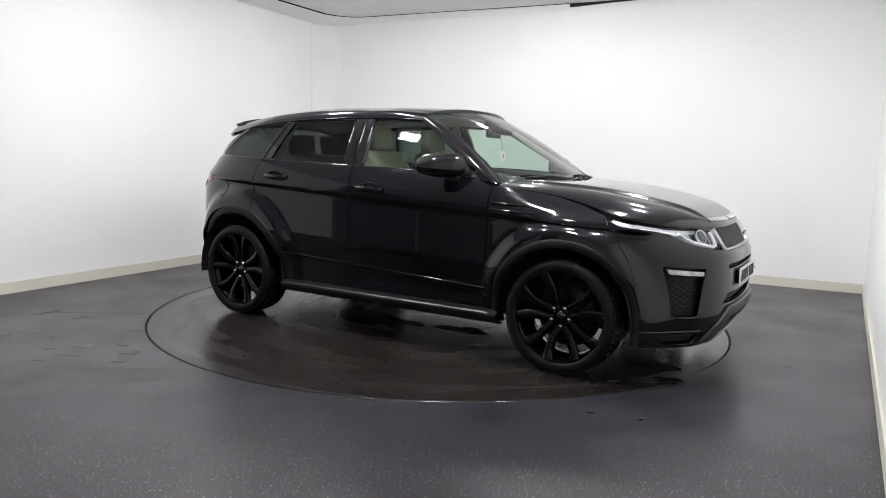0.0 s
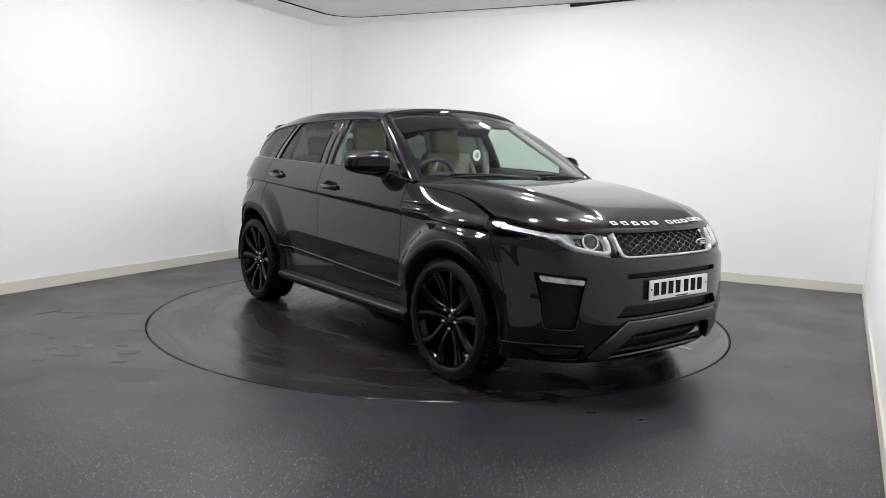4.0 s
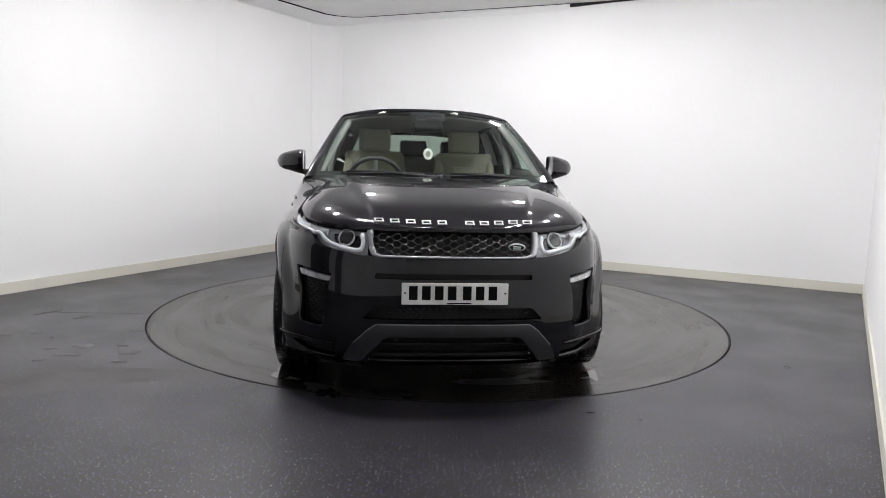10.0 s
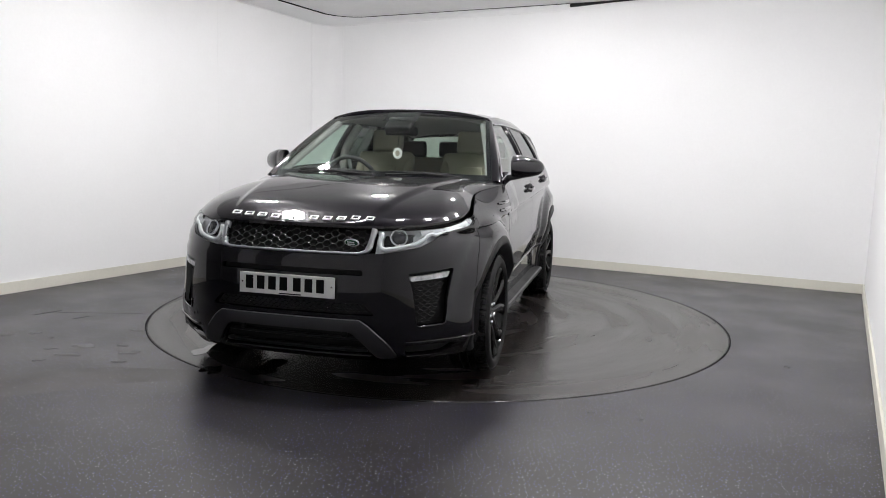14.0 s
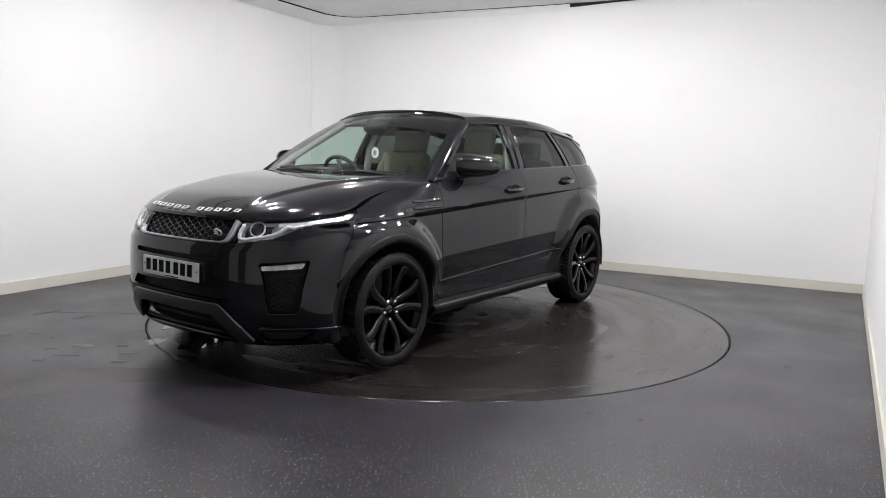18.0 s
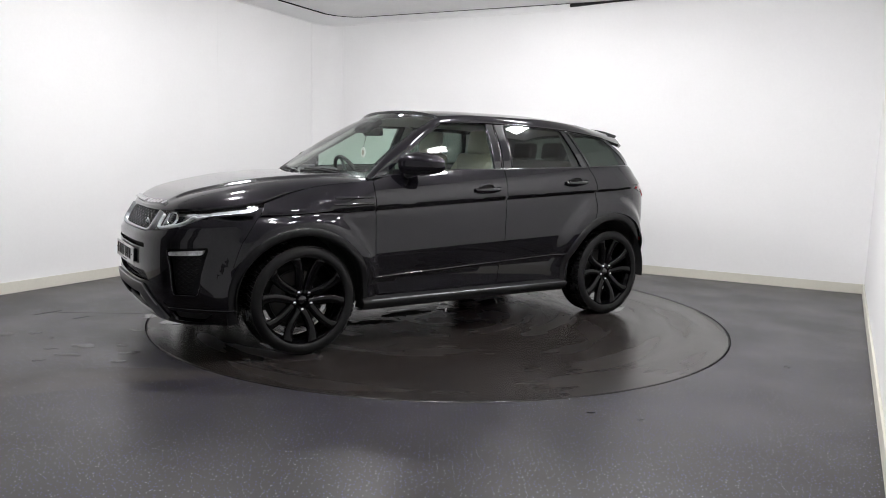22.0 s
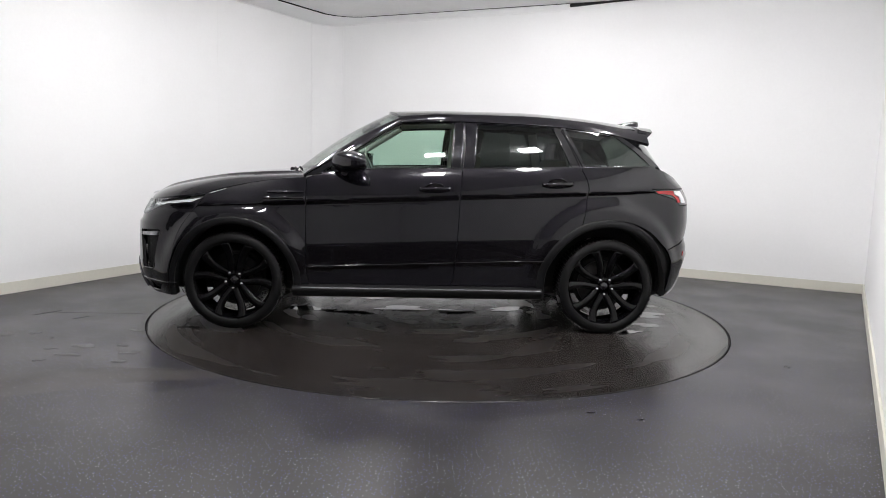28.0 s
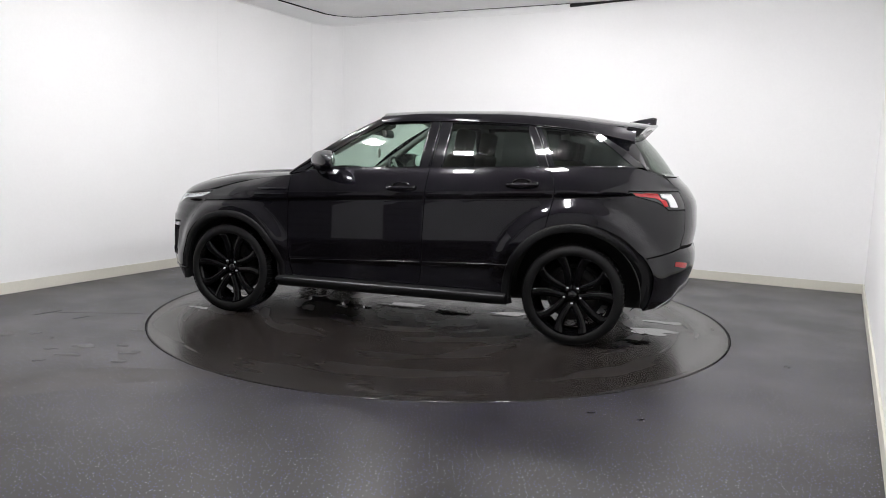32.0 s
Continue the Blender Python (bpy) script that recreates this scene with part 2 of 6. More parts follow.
def soft_table(table):
    """A smooth curve through (x, value) pairs, by cubic pieces with limited slopes."""
    xs, ys = (list(k) for k in zip(*sorted(table)))
    n = len(xs)
    d = [(ys[i + 1] - ys[i]) / (xs[i + 1] - xs[i]) for i in range(n - 1)]
    m = [d[0]] + [0.0 if d[i - 1] * d[i] <= 0 else 2 * d[i - 1] * d[i] / (d[i - 1] + d[i]) for i in range(1, n - 1)] + [d[-1]]

    def value(x):
        if x <= xs[0]:
            return ys[0] + m[0] * (x - xs[0])
        if x >= xs[-1]:
            return ys[-1] + m[-1] * (x - xs[-1])
        i = int(np.searchsorted(xs, x, side="right")) - 1
        h = xs[i + 1] - xs[i]
        t = (x - xs[i]) / h
        return ys[i] * (1 + 2 * t) * (1 - t) ** 2 + m[i] * h * t * (1 - t) ** 2 + ys[i + 1] * t * t * (3 - 2 * t) + m[i + 1] * h * t * t * (t - 1)

    return value


# ---- the room ----
U, V = Vector((0.8944, -0.4472, 0)), Vector((0.4472, 0.8944, 0))


def room(u, v, z=0.0):
    return U * u + V * v + Vector((0, 0, z))


HEIGHT = 3.035
UL, VB, VF = -3.368, 3.045, -5.75
UR_BACK, UR_FRONT = 3.243, 2.80


def round_path(left, back, r, v_from=-1.5, u_to=0.06):
    """Plan of the rounded coving under the ceiling in the far corner."""
    pts = [room(UL + left * 0.6, v_from), room(UL + left * 0.9, VB - 1.3)]
    for k in range(25):
        a = math.pi - math.pi / 2 * k / 24
        pts.append(room(UL + left + r * (1 + math.cos(a)), VB - back - r * (1 - math.sin(a))))
    return pts + [room(u_to, VB - back * 0.3)]


def strip(points, z0, z1, thick, flip=1):
    """An upright band along a plan line, with thickness away from the room."""
    n = len(points)
    out = []
    for i, p in enumerate(points):
        d = (points[min(i + 1, n - 1)] - points[max(i - 1, 0)]).normalized()
        out.append(p + Vector((-d.y, d.x, 0)) * thick * flip)
    prof = [[Vector((a.x, a.y, z0)), Vector((a.x, a.y, z1)), Vector((b.x, b.y, z1)), Vector((b.x, b.y, z0)), Vector((a.x, a.y, z0))] for a, b in zip(points, out)]
    vs, fs = loft(prof)
    fs += [tuple(range(4)), tuple(len(vs) - 5 + i for i in range(4))]
    return vs, fs


def build_room():
    corner_l, corner_r = room(UL, VB), room(UR_BACK, VB)
    front_r, front_l = room(UR_FRONT, VF), room(UL, VF)
    for name, p, q in (("wall_left", front_l, corner_l), ("wall_back", corner_l, corner_r), ("wall_right", corner_r, front_r), ("wall_front", front_r, front_l)):
        vs, fs = strip([p, q], -0.02, HEIGHT, 0.12)
        tagged(new(name, mesh_from(name, vs, fs, BACKDROP if name == "wall_front" else WALL, False)), "grey painted closing wall" if name == "wall_front" else "smooth white painted studio wall", "wall", kind="structure")
    for p, q in ((front_l + U * 0.018, corner_l + U * 0.018 - V * 0.0), (corner_l + U * 0.019 - V * 0.018, corner_r - V * 0.018), (corner_r - V * 0.019 - U * 0.018, front_r - U * 0.018)):
        vs, fs = strip([p, q], 0.0, 0.085, 0.017)
        tagged(new("baseboard", mesh_from("baseboard", vs, fs, SKIRT, False)), "cream painted skirting board along the wall", "skirting", kind="structure")
        vs, fs = strip([p, q], 0.085, 0.097, 0.009)
        tagged(new("trim", mesh_from("trim", vs, fs, SKIRT, False)), "thin moulded edge on top of the skirting", "trim", kind="structure")
    # the far corner is rounded
    arc_pts = [room(UL + 0.005 + 0.30 * (1 - math.sin(a)), VB - 0.005 - 0.30 * (1 - math.cos(a))) for a in [math.pi / 2 * (1 - k / 48) for k in range(49)]]
    vs, fs = strip(arc_pts, -0.02, HEIGHT, 0.004)
    tagged(new("wall_corner", mesh_from("wall_corner", vs, fs, WALL, False)), "smooth white rounded corner of the studio wall", "wall", kind="structure")
    inner = [room(UL + 0.023 + 0.282 * (1 - math.sin(a)), VB - 0.023 - 0.282 * (1 - math.cos(a))) for a in [math.pi / 2 * (1 - k / 48) for k in range(49)]]
    vs, fs = strip(inner, 0.0, 0.085, 0.014)
    tagged(new("baseboard", mesh_from("baseboard", vs, fs, SKIRT, False)), "cream painted skirting board round the corner", "skirting", kind="structure")
    # unseen dark slatted panels added round the near corner to darken the car's reflections
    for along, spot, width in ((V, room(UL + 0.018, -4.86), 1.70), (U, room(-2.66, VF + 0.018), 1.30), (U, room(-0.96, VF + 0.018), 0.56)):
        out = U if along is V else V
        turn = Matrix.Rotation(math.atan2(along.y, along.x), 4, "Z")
        shutter = new("shutter", mesh_from("shutter", *moved(rbox(width, 0.03, 2.94, 0.004, 1), Matrix.Translation(spot + Vector((0, 0, 1.47))) @ turn), DARK_PANEL, False))
        tagged(shutter, "unseen dark slatted panel added to darken reflections in the car", "shutter", kind="structure")
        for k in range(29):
            part("slat", moved(rbox(width - 0.04, 0.016, 0.086, 0.007, 2), Matrix.Translation(spot + out * 0.022 + Vector((0, 0, 0.06 + 0.1 * k))) @ turn), DARK_PANEL, shutter, shift=False, smooth=False)
    # rounded white bulkhead under the ceiling in the far corner
    low, high = round_path(0.012, 0.012, 0.30), round_path(0.34, 0.13, 0.42)
    zl, zh = HEIGHT - 0.075, HEIGHT - 0.008
    outer = [room(UL, -1.5), room(UL, VB - 1.3)] + [room(UL, VB - 0.31 * (1 - k / 12)) for k in range(13)] + [room(UL + 0.31 * (k + 1) / 12, VB) for k in range(12)] + [room(0.06, VB)]
    rows = [[Vector((o.x, o.y, zl)), Vector((p.x, p.y, zl))] for o, p in zip(outer, low)]
    tagged(new("trim", mesh_from("trim", *loft(rows), WALL, False)), "white underside of the rounded corner bulkhead", "trim", kind="structure")
    rows = [[Vector((p.x, p.y, zl)), Vector((p.x, p.y, zl + 0.008)), Vector((q.x, q.y, zh)), Vector((q.x, q.y, HEIGHT))] for p, q in zip(low, high)]
    tagged(new("trim", mesh_from("trim", *loft(rows), WALL, False)), "white rounded coving round the ceiling corner", "trim", kind="structure")
    path = [Vector((q.x, q.y, HEIGHT - 0.005)) for q in high]
    tagged(new("trim", mesh_from("trim", *tube(path, [0.010] * 2 + [0.010 - 0.006 * min(1.0, k / 10) for k in range(len(path) - 2)], 6), DARK, True)), "dark open joint of the ceiling edge", "trim", kind="structure")
    path = [Vector((p.x, p.y, zl - 0.001)) for p in low]
    tagged(new("trim", mesh_from("trim", *tube(path, 0.0022, 5), CEIL, True)), "fine grey joint under the coving", "trim", kind="structure")
    wedge = [(0.06, 0.040), (0.55, 0.018), (1.15, 0.006)]
    rows = [[room(u, VB - 0.02, HEIGHT - h), room(u, VB - 0.02, HEIGHT), room(u, VB, HEIGHT), room(u, VB, HEIGHT - h)] for u, h in wedge]
    tagged(new("trim", mesh_from("trim", *loft(rows, True), DARK, False)), "dark open joint between wall and ceiling", "trim", kind="structure")
    # upright joints of the wall lining
    for v in (1.02,):
        vs, fs = strip([room(UL + 0.0012, v), room(UL + 0.0012, v + 0.004)], 0.1, HEIGHT - 0.06, 0.001)
        tagged(new("trim", mesh_from("trim", vs, fs, WALL, False)), "faint upright joint in the white wall lining", "trim", kind="structure")
    # ceiling slab
    poly = [room(UL - 0.2, VF - 0.2, HEIGHT), room(UR_BACK + 0.2, VF - 0.2, HEIGHT), room(UR_BACK + 0.2, VB + 0.2, HEIGHT), room(UL - 0.2, VB + 0.2, HEIGHT)]
    vs = poly + [p + Vector((0, 0, 0.15)) for p in poly]
    fs = [(3, 2, 1, 0), (4, 5, 6, 7)] + [(i, (i + 1) % 4, (i + 1) % 4 + 4, i + 4) for i in range(4)]
    tagged(new("ceiling", mesh_from("ceiling", vs, fs, CEIL, False)), "pale grey ceiling board", "ceiling", kind="structure")
    # floor with a round pit for the turntable
    corners = [room(UL - 0.1, VF - 0.1), room(UR_BACK + 0.1, VF - 0.1), room(UR_BACK + 0.1, VB + 0.1), room(UL - 0.1, VB + 0.1)]

    def edge_at(a):
        d = Vector((math.cos(a), math.sin(a)))
        best = 50.0
        for i in range(4):
            p, q = corners[i].xy, corners[(i + 1) % 4].xy
            e = q - p
            den = d.x * e.y - d.y * e.x
            if abs(den) > 1e-9:
                t = (p.x * e.y - p.y * e.x) / den
                s = (p.x * d.y - p.y * d.x) / den
                if t > 0 and -1e-6 <= s <= 1 + 1e-6:
                    best = min(best, t)
        return best

    angles = sorted([2 * math.pi * i / 192 for i in range(192)] + [math.atan2(c.y, c.x) % (2 * math.pi) for c in corners])
    rows = []
    for a in angles + [angles[0]]:
        d = Vector((math.cos(a), math.sin(a), 0))
        rows.append([d * 2.241 + Vector((0, 0, -0.06)), d * 2.241, d * (2.241 + 0.002), d * edge_at(a)])
    vs, fs = loft(rows)
    ob = new("floor", mesh_from("floor", vs, [tuple(reversed(f)) for f in fs], FLOOR, False))
    tagged(ob, "dark grey flecked vinyl floor, slightly wet", "floor", kind="structure")
    n = 96
    vs = [Vector((2.5 * math.cos(2 * math.pi * i / n), 2.5 * math.sin(2 * math.pi * i / n), -0.06)) for i in range(n)]
    tagged(new("pit", mesh_from("pit", vs, [tuple(range(n))], DARK, False)), "dark pit under the turntable", "pit", kind="structure")


def spill(x, y, size, long, turn, rnd, z=0.0015, n=22):
    """An irregular flat patch of water."""
    vs = []
    k1, k2, k3 = rnd.random() * 6, rnd.random() * 6, rnd.random() * 6
    for i in range(n):
        a = 2 * math.pi * i / n
        r = size * (1 + 0.28 * math.sin(2 * a + k1) + 0.2 * math.sin(3 * a + k2) + 0.14 * math.sin(5 * a + k3))
        p = Vector((r * long * math.cos(a), r * math.sin(a), 0))
        p.rotate(Matrix.Rotation(turn, 3, "Z"))
        vs.append(p + Vector((x, y, z)))
    return vs, [tuple(range(n))]


def floor_marks():
    """Spilled drops, seams and worn patches of the still floor."""
    rnd = random.Random(5)
    drops = []
    for x, y, r in ((-2.88, -1.13, 0.05), (-2.72, -1.08, 0.04), (-2.24, -1.36, 0.06), (-2.24, -1.56, 0.05), (-2.02, -1.33, 0.03), (-1.9, -1.49, 0.045), (-2.41, -1.45, 0.03), (-2.1, -0.94, 0.03), (-1.88, -1.68, 0.035), (-2.55, -1.2, 0.02), (-2.35, -1.7, 0.025), (-3.0, -1.3, 0.03), (2.19, -1.43, 0.02), (0.77, -1.98 - 0.36, 0.015), (1.0, -2.42, 0.015)):
        drops.append(spill(x, y, r * 0.65, 1.8, rnd.uniform(-0.4, 0.4), rnd))
    vs, fs = join(*drops)
    tagged(new("water", mesh_from("water", vs, fs, DAMP, False)), "small spilled drops of water on the floor", "water", kind="stuff")

    def line(name, p, q, w, material, label):
        p, q = Vector((*p, 0.001)), Vector((*q, 0.001))
        d = (q - p).normalized()
        o = Vector((-d.y, d.x, 0)) * w / 2
        tagged(new(name, mesh_from(name, [p - o, q - o, q + o, p + o], [(0, 1, 2, 3)], material, False)), label, "floor", kind="structure")

    line("floor_seam", (-3.07, -0.47), (-2.26, -0.43), 0.008, DARK, "thin dark seam in the vinyl floor")
    line("floor_slot", (-3.02, -0.57), (-2.9, -0.39), 0.02, DARK, "short dark slot in the floor")
    line("floor_slot", (-2.68, -0.66), (-2.61, -0.56), 0.02, DARK, "short dark slot in the floor")
    line("floor_seam", (-1.12, -2.54), (-0.39, -3.0), 0.004, WORN, "long fine scratch in the vinyl floor")
    # hatch cover and the joint round it
    c = [(-2.01, -2.52), (-1.87, -2.28), (-1.70, -2.37), (-1.85, -2.64)]
    for p, q in zip(c, c[1:] + c[:1]):
        line("floor_seam", p, q, 0.003, WORN, "joint round a small floor hatch")
    band = [(-2.42, -1.95), (-1.87, -1.79), (-1.30, -1.82), (-1.18, -1.92), (-1.73, -2.09), (-2.17, -2.35)]
    vs = [Vector((x, y, 0.0012)) for x, y in band]
    tagged(new("floor_patch", mesh_from("floor_patch", vs, [tuple(range(6))], WORN, False)), "dull brownish worn patch on the vinyl floor", "floor", kind="structure")


def turntable():
    table = new("turntable")
    tagged(table, "round dark vinyl turntable set flush in the floor", "turntable")
    n = 192
    rows = []
    for i in range(n + 1):
        a = 2 * math.pi * i / n
        d = Vector((math.cos(a), math.sin(a), 0))
        rows.append([d * 2.230 + Vector((0, 0, -0.04)), d * 2.230 + Vector((0, 0, -0.002)), d * 2.227] + [d * r for r in (1.6, 0.8, 0.01)])
    part("deck", loft(rows), DISC, table, smooth=False, shift=False)
    part("rim_edge", lathe_flat(2.2235, 2.2275, 0.0015), SATIN, table, "worn metal edge of the deck", False, shift=False)
    rnd = random.Random(11)
    for x, y, r, k in ((0.9, 0.2, 0.07, 3.0), (0.55, 0.32, 0.05, 3.5), (0.15, 0.15, 0.08, 3.0), (-0.3, 0.25, 0.06, 3.2), (-0.75, 0.1, 0.07, 2.6), (0.35, -0.3, 0.08, 2.4), (-0.2, -0.35, 0.07, 2.8), (-1.85, 0.25, 0.09, 2.2), (-1.75, 0.62, 0.05, 2.5), (-1.55, 0.86, 0.04, 2.6), (-1.95, -0.1, 0.06, 2.0), (1.75, -0.35, 0.09, 1.6), (1.9, -0.62, 0.05, 1.8), (1.55, -0.9, 0.05, 2.4), (0.95, -0.95, 0.04, 2.6), (-0.95, -1.0, 0.05, 2.6), (1.62, 0.9, 0.04, 2.0), (0.75, 0.95, 0.03, 2.4)):
        part("puddle", spill(x, y, r, k, rnd.uniform(-0.25, 0.25), rnd), WATER, table, "thin puddle of water under the car", False)
    return table


def lathe_flat(r0, r1, z, n=192):
    rows = [[Vector((r * math.cos(2 * math.pi * i / n), r * math.sin(2 * math.pi * i / n), z)) for r in (r1, r0)] for i in range(n + 1)]
    return loft(rows)


def ceiling_lights():
    """Seven boxy LED fittings in a half ring round the turntable, and two small unseen fill lamps added before the far
    walls.
    """
    spots = [(Vector((1.90 * math.cos(a), 2.03 * math.sin(a), HEIGHT)), a, 0.20, LED) for a in [radians(180 + 30 * k) for k in range(7)]]
    # two unseen fill lamps added to even out the far walls
    spots += [(room(u, v, HEIGHT), math.atan2(U.y, U.x), 0.14, LED_FILL) for u, v in ((-1.6, 1.35), (0.2, 1.7))]
    for p, a, w, glow in spots:
        ob = new("ceiling_light")
        ob.matrix_basis = Matrix.Translation(p) @ Matrix.Rotation(a, 4, "Z")
        tagged(ob, "square white LED fitting fixed to the ceiling" if glow is LED else "small unseen fill lamp added to brighten the far walls", "ceiling light", "lights over the turntable")
        for e in (1, -1):
            part("frame", rbox(w + 0.024, 0.012, 0.02, 0.003, 1, pose(0, e * (w / 2 + 0.006), -0.0105)), FRAME, ob, smooth=False, shift=False)
            part("frame", rbox(0.012, w, 0.02, 0.003, 1, pose(e * (w / 2 + 0.006), 0, -0.0105)), FRAME, ob, smooth=False, shift=False)
        part("diffuser", rbox(w - 0.002, w - 0.002, 0.045, 0.010, 3, pose(0, 0, -0.024)), glow, ob, "glowing white box diffuser", False, shift=False)


build_room()
floor_marks()
TABLE = turntable()
ceiling_lights()


# ---- the car's outer form: x forward, y to its left, z up, from the middle between the axles ----
WHEEL_X, HUB_Z, TYRE_R = 1.33, 0.338, 0.343
ARCH_F, CLAD_F, ARCH_B, CLAD_B = 0.412, 0.462, 0.440, 0.495  # wheel arch and cladding, front and back
X1, X2, NF, NR = 1.15, -1.2, 3.1, 3.0
HALF_W = 0.905
nose_x = soft_table([(0.18, 2.057), (0.24, 2.112), (0.30, 2.144), (0.36, 2.165), (0.42, 2.176), (0.55, 2.178), (0.70, 2.171), (0.728, 2.168), (0.742, 2.150), (0.77, 2.142), (0.83, 2.112), (0.89, 2.075), (1.0, 2.01)])
tail_x = soft_table([(0.20, -1.96), (0.30, -2.045), (0.42, -2.09), (0.55, -2.126), (0.64, -2.122), (0.66, -2.106), (0.80, -2.122), (0.95, -2.114), (1.06, -2.06), (1.15, -1.975), (1.25, -1.91)])
belt_z = soft_table([(1.0, 1.075), (0.84, 1.10), (0.41, 1.150), (-0.37, 1.175), (-1.05, 1.197), (-1.75, 1.216), (-2.1, 1.21)])


def crease_z(x):
    return 0.955 - 0.0518 * x


def strip_z(x):
    return 0.486 - 0.0431 * x


def ramp_in(a, b, x):
    """A straight ramp from 0 to 1 with short rounded ends."""
    t = (x - a) / (b - a)
    e = 0.06
    if t <= -e or t >= 1 + e:
        return 0.0 if t < 0 else 1.0
    if t < e:
        return (t + e) ** 2 / (4 * e)
    if t > 1 - e:
        return 1 - (1 + e - t) ** 2 / (4 * e)
    return t


def side_y(x, z):
    """Half-width of the body at a station and a height."""
    k = z - crease_z(x)
    if k > 0:
        y = HALF_W - 0.14 * k - 1.15 * k * k
        y -= 6.0 * smooth01(0.8, 1.3, x) * max(0.0, k - 0.02) ** 2
    else:
        d = -k
        y = HALF_W - 0.018 * smooth01(0.0, 0.012, d) + 0.008 * smooth01(0.012, 0.06, d) + 0.008 * min(1.0, d / 0.36)
    s = strip_z(x) - z
    door = smooth01(1.25, 1.0, x) * smooth01(-1.25, -1.0, x)
    y += door * (-0.032 * ramp_in(-0.155, -0.012, s) - 0.016 * smooth01(0.0, 0.016, s))
    y -= (0.05 - 0.03 * smooth01(1.3, 1.7, x)) * smooth01(0.32, 0.16, z)
    y -= 0.052 * smooth01(0.95, 1.5, x) * smooth01(0.79, 0.97, z)
    for wx in (WHEEL_X, -WHEEL_X):
        r = math.hypot(x - wx, (z - HUB_Z) * 0.94)
        e = -0.015 if wx > 0 else 0.05
        y += 0.047 * smooth01(0.585 + e, 0.475 + e, r) * (0.3 + 0.7 * smooth01(0.36, 0.62, z))
    return y


def ring(n, length, width):
    ph = np.linspace(0, np.pi / 2, 1200)
    a, b = np.cos(ph) ** (2 / n), np.sin(ph) ** (2 / n)
    d = np.concatenate([[0], np.cumsum(np.hypot(np.diff(a) * length, np.diff(b) * width))])
    return a, b, d


FA, FB, FD = ring(NF, 1.02, 0.92)
RA, RB, RD = ring(NR, 0.85, 0.92)
FRONT, REAR, SIDE = float(FD[-1]), float(RD[-1]), X1 - X2
QMAX = FRONT + SIDE + REAR


def body(q, z):
    """The body's skin: q runs round it from the nose (0) by the left side to the tail (QMAX); negative q is the right side."""
    if q > QMAX:
        q -= 2 * QMAX
    if q < -QMAX:
        q += 2 * QMAX
    s, q = (1, q) if q >= 0 else (-1, -q)
    if q < FRONT:
        a, b = float(np.interp(q, FD, FA)), float(np.interp(q, FD, FB))
        x = X1 + a * (nose_x(z) - X1)
        b += (1 - b) * 0.5 * smooth01(0.55, 0.36, z) * smooth01(0.80, 0.95, b)
        y = b * side_y(x, z)
    elif q <= FRONT + SIDE:
        x = X1 - (q - FRONT)
        y = side_y(x, z)
    else:
        d = REAR - (q - FRONT - SIDE)
        a, b = float(np.interp(d, RD, RA)), float(np.interp(d, RD, RB))
        x = X2 + a * (tail_x(z) - X2)
        y = b * side_y(x, z)
    return Vector((x, s * y, z))


def qx(x):
    """The round-the-body measure of a place on the side, from its x."""
    if x > X1:
        return float(np.interp(-(x - X1) / 1.02, -FA, FD))
    if x < X2:
        return QMAX - float(np.interp((X2 - x) / 0.85, RA[::-1], RD[::-1]))
    return FRONT + X1 - x


def qf(y):
    """The same for a place on the nose, from its y."""
    return math.copysign(float(np.interp(abs(y) / 0.92, FB, FD)), y)


def qr(y):
    """The same for a place on the tail, from its y, on the left."""
    return QMAX - math.copysign(float(np.interp(abs(y) / 0.92, RB, RD)), y)


def normal_of(f, a, b, e=0.004):
    da, db = f(a + e, b) - f(a - e, b), f(a, b + e) - f(a, b - e)
    n = da.cross(db)
    return n.normalized() if n.length > 1e-12 else Vector((0, 0, 1))


def inside(poly, x, y):
    c = False
    j = len(poly) - 1
    for i in range(len(poly)):
        (xi, yi), (xj, yj) = poly[i], poly[j]
        if (yi > y) != (yj > y) and x < (xj - xi) * (y - yi) / (yj - yi) + xi:
            c = not c
        j = i
    return c


def dense(poly, step):
    out = []
    for i, (x, y) in enumerate(poly):
        x2, y2 = poly[(i + 1) % len(poly)]
        n = max(1, int(math.ceil(math.hypot(x2 - x, y2 - y) / step)))
        out += [(x + (x2 - x) * k / n, y + (y2 - y) * k / n) for k in range(n)]
    return out


def shrunk(poly, g):
    """The outline drawn in by g."""
    area = sum(poly[i][0] * poly[(i + 1) % len(poly)][1] - poly[(i + 1) % len(poly)][0] * poly[i][1] for i in range(len(poly)))
    s = 1 if area > 0 else -1
    out = []
    n = len(poly)
    for i in range(n):
        p0, p1, p2 = Vector(poly[i - 1]), Vector(poly[i]), Vector(poly[(i + 1) % n])
        a, b = (p1 - p0), (p2 - p1)
        if a.length < 1e-9 or b.length < 1e-9:
            continue
        a.normalize(), b.normalize()
        na, nb = Vector((-a.y, a.x)) * s, Vector((-b.y, b.x)) * s
        m = na + nb
        m = m / max(0.35, m.length_squared / 2) if m.length > 1e-6 else na
        out.append(tuple(p1 + m * g))
    return out


